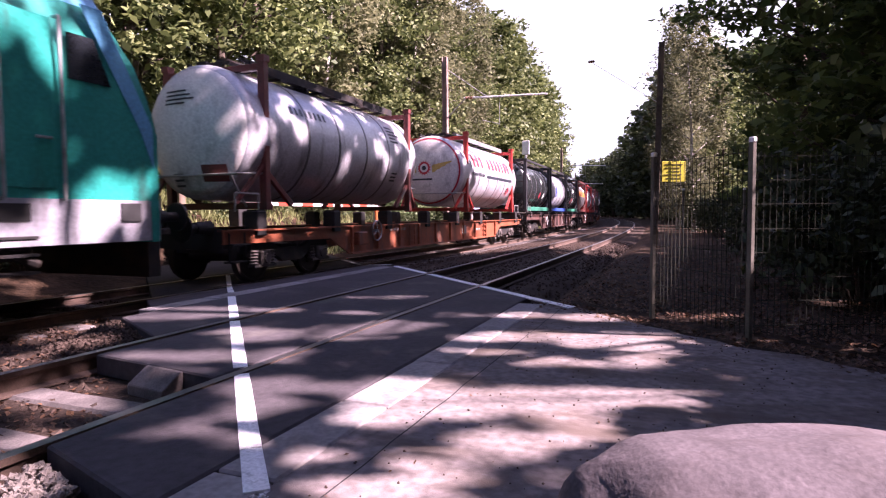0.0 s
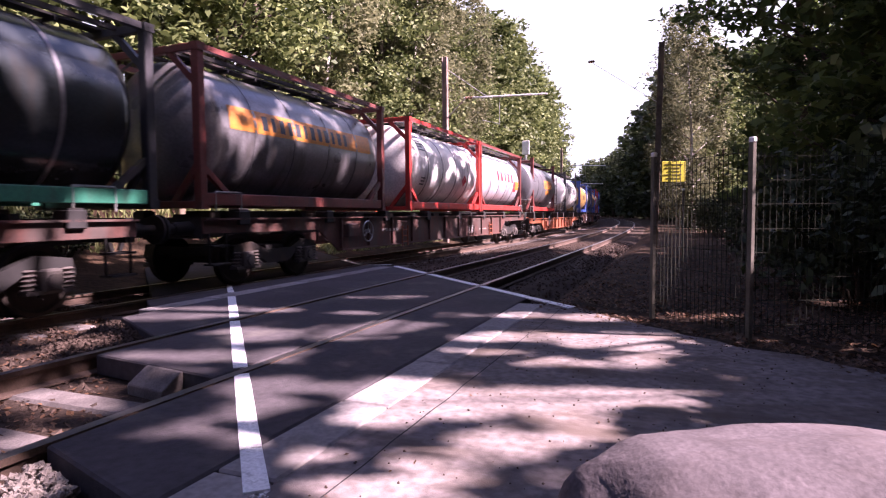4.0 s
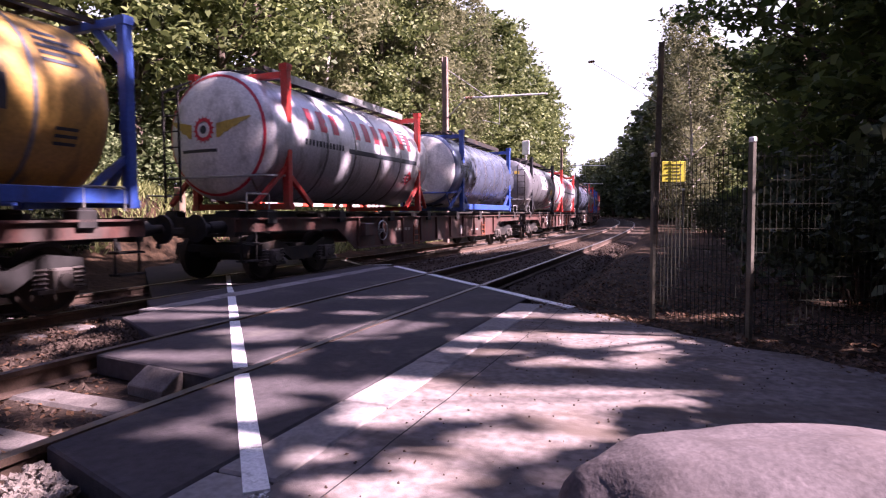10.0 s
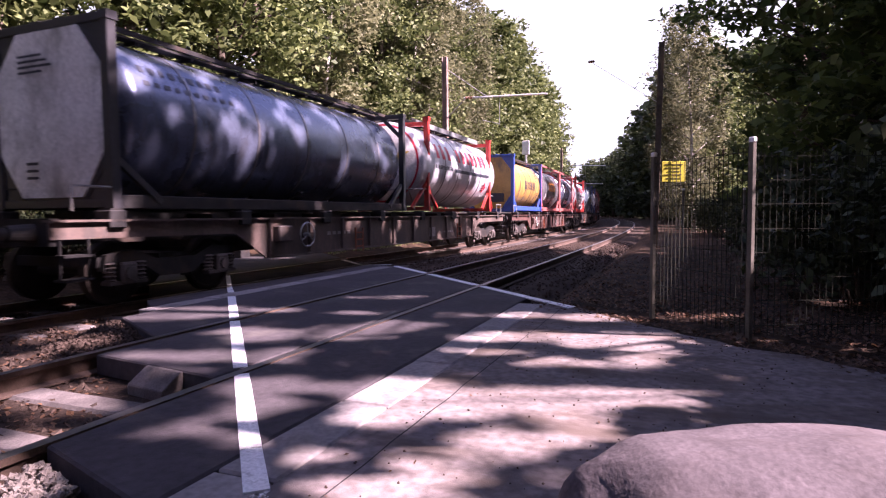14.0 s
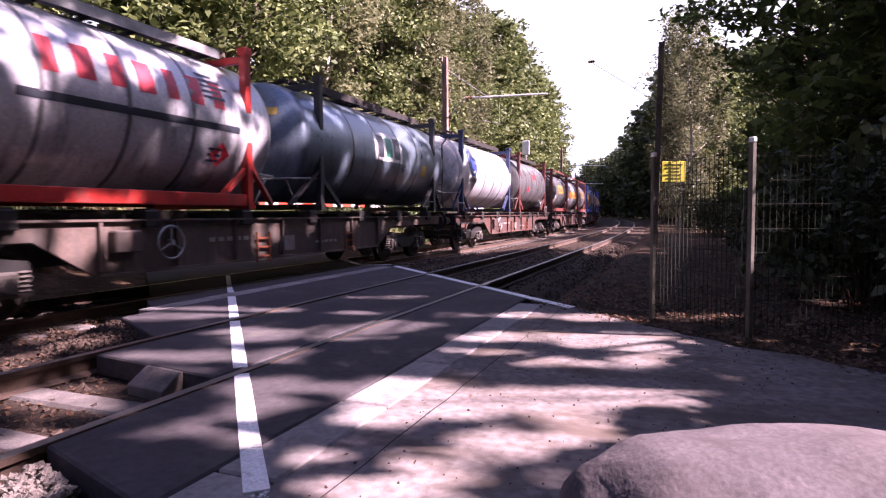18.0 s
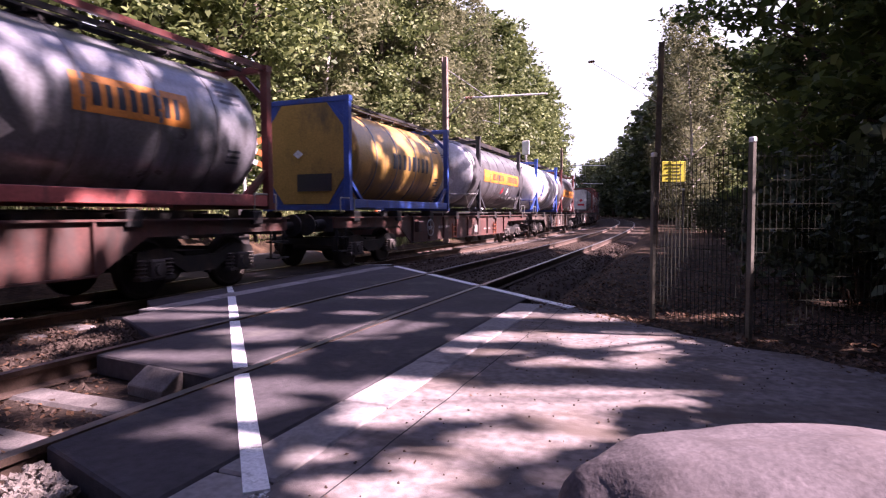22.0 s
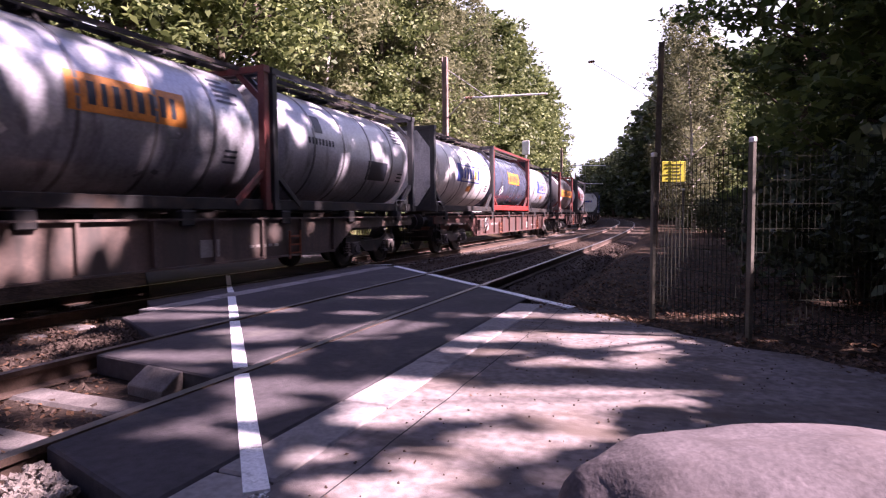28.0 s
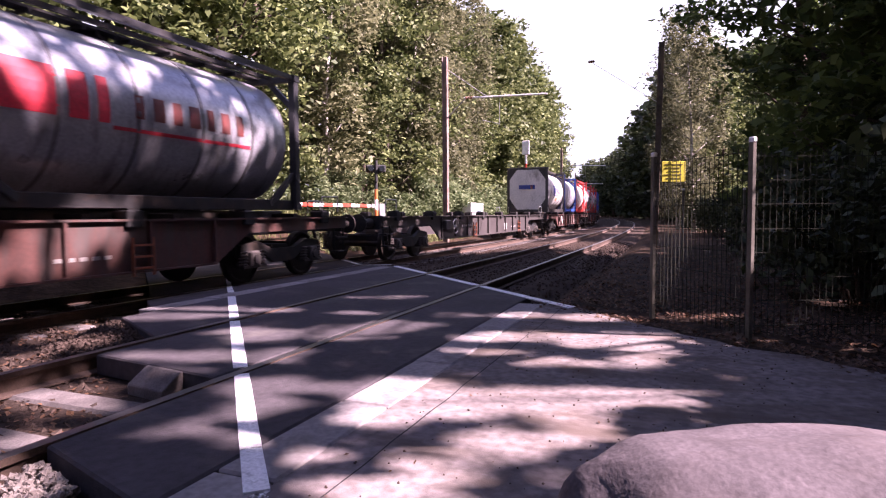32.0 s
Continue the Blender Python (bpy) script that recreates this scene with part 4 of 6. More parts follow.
def tank_container(spec):
    """One tank container; origin on the wagon deck at its middle, its long side along y."""
    global TANK_R, TANK_Z, FLAT_END
    FLAT_END = bool(spec.get("style"))
    kind, tank, cage, end = spec["kind"], spec["tank"], spec["cage"], spec.get("end")
    TANK_R, TANK_Z = (1.235, 1.41) if kind == "swap" else (1.19, 1.31)
    half_post = 4.43 if kind == "long" else 3.03
    over = spec.get("over", 0.78 if kind == "swap" else 0.0)
    half = half_post + over if kind == "swap" else half_post - 0.02
    root = empty("tank_container")
    tagged(root, spec["label"], "tank container", group="tank containers on the train")
    fm = P[cage]
    shared("barrel", ("barrel", half, tank), barrel_build(half, 3), P[tank], root, smooth=True)
    style = spec.get("style", "")
    if style:
        y_end = -half_post - 0.045

        def plate(bm):
            if style == "oct":
                pts = [(-1.06, 0.78), (-0.62, 0.16), (0.62, 0.16), (1.06, 0.78), (1.06, 1.9), (0.62, 2.47), (-0.62, 2.47), (-1.06, 1.9)]
            elif style == "disc":
                pts = [(0.98 * math.cos(k * math.pi / 14), 1.32 + 0.98 * math.sin(k * math.pi / 14)) for k in range(28)]
            else:
                pts = [(-1.05, 0.35), (0.55, 0.35), (0.55, 2.4), (-1.05, 2.4)]
            prism(bm, pts, y_end - 0.012, y_end + 0.012, "y")
        shared("end_plate", ("plate", style, half_post, end), plate, P[end], root, label="flat pale end plate")
        if style in ("oct", "disc"):
            shared("end_sheet", ("sheet", half_post, cage), lambda bm: box(bm, (0, 0, 1.31), (2.14, 0.02, 2.4)), fm, root, pose(0, y_end + 0.035, 0))
    elif end:
        def cap(bm, way=-1):
            us = [math.sin(i * math.pi / 16) for i in range(7)]
            prof = [(-half + dish(u) - 0.012, max(0.001, u * TANK_R)) for u in us]
            lathe(bm, prof + [(-half + dish(0.93) + 0.02, 0.925 * TANK_R)], 40, "y", (0, 0, TANK_Z))
        shared("end_cap", ("cap", half, end), cap, P[end], root, label="pale domed tank end", smooth=True)
    # cladding bands
    for i, y in enumerate(spec.get("bands", (-1.75, -0.6, 0.6, 1.75))):
        shared("band", ("band", TANK_R), lambda bm: lathe(bm, [(-0.03, TANK_R + 0.002), (-0.03, TANK_R + 0.008), (0.03, TANK_R + 0.008), (0.03, TANK_R + 0.002)], 40, "y", (0, 0, TANK_Z)), P["steel_dark"], root, pose(0, y, 0), smooth=False)
    # corner posts and end frames
    top = spec.get("top", 2.78 if kind == "swap" else 2.6)
    pw = 0.15
    for sy in (-1, 1):
        y = sy * half_post
        for sx in (-1, 1):
            shared("corner_post", ("post", cage, top), lambda bm: (box(bm, (0, 0, top / 2), (pw, pw * 0.95, top), bevel=0.012), box(bm, (0, 0, 0.06), (0.178, 0.165, 0.118)), box(bm, (0, 0, top - 0.06), (0.178, 0.165, 0.118))), fm, root, pose(sx * 1.13, y, 0))
            if kind == "swap":
                shared("brace", ("brace", cage, sx, sy, over), lambda bm: beam(bm, (sx * 1.13, 0, 0.85), (sx * 1.0, sy * over * 0.95, 0.1), 0.09, 0.07), fm, root, pose(0, y, 0))
            else:
                shared("brace", ("brace_t", cage, sx, top), lambda bm: beam(bm, (sx * 1.1, 0, 1.98), (sx * 0.55, 0, top - 0.08), 0.10, 0.07, (0, 1, 0)), fm, root, pose(0, y, 0))
                shared("brace", ("brace_b", cage, sx), lambda bm: beam(bm, (sx * 1.1, 0, 0.72), (sx * 0.55, 0, 0.08), 0.10, 0.07, (0, 1, 0)), fm, root, pose(0, y, 0))
            shared("saddle", ("saddle", cage, sx, sy), lambda bm: (beam(bm, (sx * 1.12, 0, 0.72), (sx * 1.12, -sy * 0.78, 0.1), 0.08, 0.09)), fm, root, pose(0, y, 0))
        for z, nm in ((top - (0.2 if kind == "swap" else 0.06), "top_beam"), (0.07, "bottom_beam")):
            shared("cross_beam", ("cross", cage), lambda bm: box(bm, (0, 0, 0), (2.12, 0.11, 0.12), bevel=0.01), fm, root, pose(0, y, z))
    rails = spec.get("rails", "")
    for sx in (-1, 1):
        if "t" in rails:
            shared("top_rail", ("trail", cage, half_post), lambda bm: box(bm, (0, 0, 0), (0.09, half_post * 2 - 0.15, 0.09)), fm, root, pose(sx * 1.13, 0, top - 0.05))
        if "b" in rails:
            shared("bottom_rail", ("brail", spec.get("rail", cage), half_post), lambda bm: box(bm, (0, 0, 0), (0.08, half_post * 2 - 0.15, 0.20), bevel=0.01), P[spec.get("rail", cage)], root, pose(sx * 1.14, 0, 0.16))
        if "b" not in rails and kind != "swap":
            shared("bottom_rail", ("plainrail", half_post), lambda bm: box(bm, (0, 0, 0), (0.08, half_post * 2 - 0.15, 0.19), bevel=0.01), M["dark_steel"], root, pose(sx * 1.1, 0, 0.09))
    # walkway, hatches and hand rail on top
    def walkway(bm):
        for sx in (-0.25, 0.25):
            box(bm, (sx, 0, top - 0.005), (0.23, half_post * 2 + 0.1, 0.035))
        for k in range(9):
            box(bm, (0, -half_post + half_post * 2 * k / 8, top - 0.05), (0.8, 0.04, 0.06))
    shared("walkway", ("walk", half_post, top), walkway, M["dark_steel"], root, label="dark grating walkway")

    if kind == "swap":
        for sx in (-1, 1):
            shared("toe_board", ("toe", half_post, top, cage == "red"), lambda bm: box(bm, (0, 0, 0), (0.03, half_post * 2 - 0.3, 0.15)), M["galvanised"] if cage == "red" else M["dark_steel"], root, pose(sx * 0.72, 0, top - 0.1))

    def hatch(bm):
        lathe(bm, [(0, 0.3), (0.10, 0.3), (0.10, 0.27), (0.16, 0.2), (0.17, 0.001)], 16, "z", (0, 0, TANK_Z + TANK_R - 0.06))
        for k in range(6):
            a = k * math.pi / 3
            box(bm, (0.3 * math.cos(a), 0.3 * math.sin(a), TANK_Z + TANK_R + 0.03), (0.06, 0.06, 0.09))
    shared("manhole", ("hatch", TANK_R), hatch, M["dark_steel"], root, pose(0.0, -0.5, 0))
    for sx in (-0.62, 0.62):
        shared("top_side_rail", ("siderail", half_post, top), lambda bm: beam(bm, (0, -half_post, top - 0.02), (0, half_post, top - 0.02), 0.05, 0.07), M["dark_steel"], root, pose(sx, 0, 0))
    # ladder on the end that leads
    if spec.get("ladder", True):
        lx = spec.get("ladder_x", -0.78)
        yy = -(half + 0.05)

        def ladder(bm):
            for sx in (-0.19, 0.19):
                beam(bm, (lx + sx, yy, 0.15), (lx + sx, yy, 2.25), 0.035, 0.035, (0, 1, 0))
                beam(bm, (lx + sx, yy, 2.25), (lx + sx * 1.1, yy + 0.42 + over * 0.4, 2.62), 0.035, 0.035)
            for k in range(7):
                rod(bm, (lx - 0.19, yy, 0.3 + k * 0.3), (lx + 0.19, yy, 0.3 + k * 0.3), 0.014, seg=6)
        shared("ladder", ("ladder", lx, yy), ladder, M["dark_steel"], root)
    if kind == "swap":
        for sy in (-1, 1):
            shared("bumper_bar", ("bumper", half, sy, cage), lambda bm: [rod(bm, a, b, 0.022, seg=6) for a, b in (((-1.05, sy * (half - 0.05), 0.62), (1.05, sy * (half - 0.05), 0.62)), ((1.05, sy * (half - 0.05), 0.62), (1.12, sy * half_post, 0.66)), ((-1.05, sy * (half - 0.05), 0.62), (-1.12, sy * half_post, 0.66)), ((0.9, sy * (half - 0.05), 0.62), (0.9, sy * (half - 0.45), 0.05)))], M["galvanised"] if cage != "blue" else fm, root)
    # discharge valve
    shared("valve", ("valve", half, TANK_R), lambda bm: (rod(bm, (0, half - 0.35, 0.25), (0, half + 0.02, 0.22), 0.09, seg=10), box(bm, (0, half - 0.15, 0.33), (0.2, 0.16, 0.16))), M["dark_steel"], root)
    # marks
    for k, d in enumerate(spec.get("marks", ())):
        nm, material, fn = d
        if nm == "letter":
            for bm in fn():
                part("letter", bm, P[material], root)
            continue
        bm = B()
        fn(bm, half)
        ob = part(nm, bm, P[material], root, MARK_LABEL.get(nm, ""))
        if nm in ("data_plate", "small_lettering"):
            tagged(ob, kind="stuff")
    return root


MARK_LABEL = {"small_lettering": "row of small painted letter bars", "lettering": "plain painted letter bar", "stripe": "painted stripe", "logo": "painted emblem", "placard": "small hazard placard", "panel": "plain coloured panel", "data_plate": "small rows of unreadable print"}


def M_letters(color, y0, y1, z0, z1, n, gaps=(), fill=0.62):
    if z1 - z0 < 0.2:
        def small(bm, h):
            for b_ in letters(y0, y1, z0, z1, n, fill, gaps):
                me = bpy.data.meshes.new("mark")
                b_.to_mesh(me)
                bm.from_mesh(me)
                b_.free()
        return ("small_lettering", color, small)
    return ("letter", color, lambda: letters(y0, y1, z0, z1, n, fill, gaps))


def side_diamond(bm, y0, y1, z0, z1):
    """A placard standing on its corner, on the tank's flank."""
    c, r = (y0 + y1) / 2, TANK_R + 0.012
    q = []
    for y, z in ((c, z0 - 0.04), (y1 + 0.04, (z0 + z1) / 2), (c, z1 + 0.04), (y0 - 0.04, (z0 + z1) / 2)):
        a = math.asin(max(-0.99, min(0.99, (z - TANK_Z) / TANK_R)))
        q.append(bm.verts.new((r * math.cos(a), y, TANK_Z + r * math.sin(a))))
    bm.faces.new(q)


def end_diamond(bm, half, x0, x1, z0, z1):
    """The same on the tank's end."""
    c = (x0 + x1) / 2
    q = []
    for x, z in ((c, z0 - 0.04), (x1 + 0.04, (z0 + z1) / 2), (c, z1 + 0.04), (x0 - 0.04, (z0 + z1) / 2)):
        d = dish(math.hypot(x, z - TANK_Z) / TANK_R) if not FLAT_END else -0.09
        q.append(bm.verts.new((x, -(half - d + 0.032), z)))
    bm.faces.new(q)


DIAMONDS = ("letter_red", "letter_white", "signal_placard")


def M_panel(color, y0, y1, z0, z1, lift=0.005, name="panel"):
    if name == "placard" and color in DIAMONDS:
        return (name, color, lambda bm, h: side_diamond(bm, y0, y1, z0, z1))
    return (name, color, lambda bm, h: side_patch(bm, y0, y1, z0, z1, lift))


def M_end(color, x0, x1, z0, z1, name="logo"):
    if name == "placard" and color in DIAMONDS:
        return (name, color, lambda bm, h: end_diamond(bm, h, x0, x1, z0, z1))
    return (name, color, lambda bm, h: end_patch(bm, h, x0, x1, z0, z1))


def small_print(color="letter_dark"):
    def fn(bm, h):
        for k in range(4):
            end_patch(bm, h, -0.55, -0.05 + 0.1 * (k % 3), 2.12 - k * 0.075, 2.155 - k * 0.075)
        for k in range(3):
            end_patch(bm, h, -0.45, -0.2, 0.62 - k * 0.1, 0.66 - k * 0.1)
    return ("data_plate", color, fn)


def side_print(y, color="letter_dark"):
    def fn(bm, h):
        for k in range(5):
            side_patch(bm, y, y + 0.35 + 0.12 * (k % 3), 2.12 - k * 0.09, 2.165 - k * 0.09, 0.006)
        for k in range(3):
            side_patch(bm, y + 0.1, y + 0.4, 0.95 - k * 0.09, 0.99 - k * 0.09, 0.006)
    return ("data_plate", color, fn)


def on_end(bm, h, x, z, lift=0.024):
    d = dish(math.hypot(x, z - TANK_Z) / TANK_R) if not FLAT_END else -0.09
    return bm.verts.new((x, -(h - d + lift), z))


def gear_logo(bm, h):
    """A toothed ring."""
    k = 32
    rows = [[on_end(bm, h, -0.1 + r * math.cos(2 * math.pi * i / k), 1.5 + r * math.sin(2 * math.pi * i / k)) for i in range(k)] for r in (0.15, 0.215)]
    teeth = [on_end(bm, h, -0.1 + 0.27 * math.cos(2 * math.pi * (i + 0.5) / k), 1.5 + 0.27 * math.sin(2 * math.pi * (i + 0.5) / k)) for i in range(0, k, 2)]
    for i in range(k):
        j = (i + 1) % k
        bm.faces.new((rows[0][i], rows[0][j], rows[1][j], rows[1][i]))
        if i % 2 == 0:
            bm.faces.new((rows[1][i], rows[1][j], teeth[i // 2]))


def hub_logo(bm, h):
    bm.faces.new([on_end(bm, h, -0.1 + 0.08 * math.cos(0.5236 * i), 1.5 + 0.08 * math.sin(0.5236 * i), 0.028) for i in range(12)])


def end_ring(bm, h):
    """A painted line round the rim of the domed end."""
    k = 40
    rows = [[bm.verts.new((u * TANK_R * math.cos(2 * math.pi * i / k), -h + dish(u) - 0.016, TANK_Z + u * TANK_R * math.sin(2 * math.pi * i / k))) for i in range(k)] for u in (0.89, 0.93)]
    for i in range(k):
        bm.faces.new((rows[0][i], rows[0][(i + 1) % k], rows[1][(i + 1) % k], rows[1][i]))


def wing(way):
    """A feathered wing beside the toothed ring: straight upper edge, stepped tips below."""
    def fn(bm, h):
        x0 = -0.1 + way * 0.3
        k = 8
        top = [on_end(bm, h, x0 + way * 0.085 * i, 1.60 + 0.016 * i) for i in range(k + 1)]
        low = [on_end(bm, h, x0 + way * 0.085 * i, 1.60 + 0.016 * i - (0.30 - 0.033 * i) * (1.0 if i % 2 else 0.86)) for i in range(k + 1)]
        for i in range(k):
            bm.faces.new((low[i], low[i + 1], top[i + 1], top[i]))
    return fn


RED_LETTER_LABEL = "white tank container with red frame, red lettering and dark stripe"


def red_letter_tank(rail=""):
    return dict(kind="swap", over=0.85, tank="silver", cage="red", end="white", rails=rail, ladder_x=-0.86, label=RED_LETTER_LABEL, marks=(
        M_letters("letter_red", -2.55, 2.55, 1.62, 2.06, 11, (3,)), M_panel("letter_dark", -0.9, 2.75, 1.27, 1.38, name="stripe"), M_letters("letter_dark", -2.6, -1.1, 1.30, 1.42, 12, (), 0.7),
        ("logo", "letter_red", gear_logo), ("logo", "letter_dark", hub_logo), ("logo", "gold", wing(1)), ("logo", "gold", wing(-1)), ("stripe", "letter_red", end_ring), M_end("letter_dark", -0.7, 0.2, 1.08, 1.14, "lettering"), M_panel("letter_red", 2.2, 2.55, 0.75, 1.05, name="placard"), side_print(2.0)))


def yellow_tank():
    return dict(kind="iso", style="oct", end="yellow", tank="yellow", cage="blue", rails="b", ladder=False, label="yellow tank container in a blue frame with dark lettering", marks=(
        M_letters("letter_dark", -0.9, 1.5, 1.1, 1.5, 8), M_end("letter_dark", -0.2, 0.75, 0.45, 0.85, "panel"), side_print(1.9), M_end("letter_white", -0.25, -0.05, 1.25, 1.38, "placard")))


def emblem_tank(tank="grey", ladder=True, tone="dull grey"):
    return dict(kind="swap", over=0.92, tank=tank, cage="black", ladder=ladder, ladder_x=0.82, label=tone + " tank container with a white emblem panel", marks=(
        M_panel("letter_white", -0.75, 0.75, 1.25, 1.95, 0.004), M_letters("letter_dark", -0.66, 0.66, 1.33, 1.87, 3, (1,), 0.95), M_panel("letter_green", -0.17, 0.17, 1.36, 1.84, 0.007, "logo"),
        M_end("letter_white", -0.74, 0.42, 1.22, 1.88, "panel"), ("lettering", "letter_dark", lambda bm, h: end_patch(bm, h, -0.66, -0.32, 1.31, 1.79, 0.03)), ("lettering", "letter_dark", lambda bm, h: end_patch(bm, h, 0.0, 0.34, 1.31, 1.79, 0.03)), M_end("letter_green", -0.27, -0.05, 1.33, 1.77, "logo"), M_panel("gold", 2.0, 2.4, 1.0, 1.3, name="placard"), M_end("gold", 0.45, 0.7, 1.9, 2.05, "placard")))


def orange_panel_tank(tank="steel_dark", cage="maroon", rail="b", railc=None, band=False, label="", ladder=True):
    d = dict(kind="iso", tank=tank, cage=cage, rails=rail, ladder=ladder, label=label or "grey steel tank container with an orange lettered panel")
    if railc:
        d["rail"] = railc
    if band:
        d["marks"] = (M_panel("orange", -2.45, 2.5, 1.05, 1.5), M_letters("letter_dark", -1.5, 0.2, 1.16, 1.4, 9), M_letters("letter_dark", 0.55, 2.3, 1.16, 1.4, 9), M_panel("letter_red", -1.9, -1.6, 0.82, 1.0, name="placard"), M_panel("letter_white", -2.5, -1.9, 0.75, 1.0), small_print())
    else:
        d["marks"] = (M_panel("orange", -0.75, 1.15, 1.22, 1.72), M_letters("letter_dark", -0.5, 1.0, 1.32, 1.62, 8), M_panel("letter_white", -1.9, -1.45, 0.72, 1.05, name="placard"), small_print(), side_print(1.9))
    return d


def blue_letter_tank(tank="white"):
    return dict(kind="iso", style="oct", tank=tank, cage="black", rails="", end="white", label="white tank container with dark blue lettering and a dark frame", ladder=False, marks=(
        M_letters("letter_blue", -1.0, 1.35, 1.14, 1.5, 8, (6,)), M_panel("letter_blue", -1.0, -0.62, 1.02, 1.64, name="lettering"), M_panel("orange", 0.75, 0.98, 1.16, 1.44, name="logo"), M_panel("letter_blue", -0.6, 1.35, 1.57, 1.61, name="stripe"), M_panel("letter_blue", -1.05, 1.35, 1.02, 1.06, name="stripe"),
        M_panel("orange", 0.1, 0.5, 0.72, 0.9, name="placard"), M_end("letter_blue", -0.5, 0.45, 1.35, 1.58, "lettering"), M_end("orange", 0.18, 0.32, 1.37, 1.56, "logo"), side_print(2.0)))


def plain(kind, tank, cage, label, end=None, rails="", rail=None, marks=(), ladder=True, **kw):
    d = dict(kind=kind, tank=tank, cage=cage, label=label, rails=rails, marks=marks, ladder=ladder, **kw)
    if end:
        d["end"] = end
    if rail:
        d["rail"] = rail
    return d


def eye_logo(r0, r1):
    def fn(bm, h):
        k = 20
        rows = []
        for r in (max(r1, 0.002), r0):
            row = []
            for i in range(k):
                y, z = -2.0 + r * math.cos(2 * math.pi * i / k), 1.72 + r * math.sin(2 * math.pi * i / k)
                t = math.asin(min(0.99, (z - TANK_Z) / TANK_R))
                row.append(bm.verts.new(((TANK_R + 0.009) * math.cos(t), y, TANK_Z + (TANK_R + 0.009) * math.sin(t))))
            rows.append(row)
        for i in range(k):
            j = (i + 1) % k
            bm.faces.new((rows[0][i], rows[0][j], rows[1][j], rows[1][i]))
    return fn


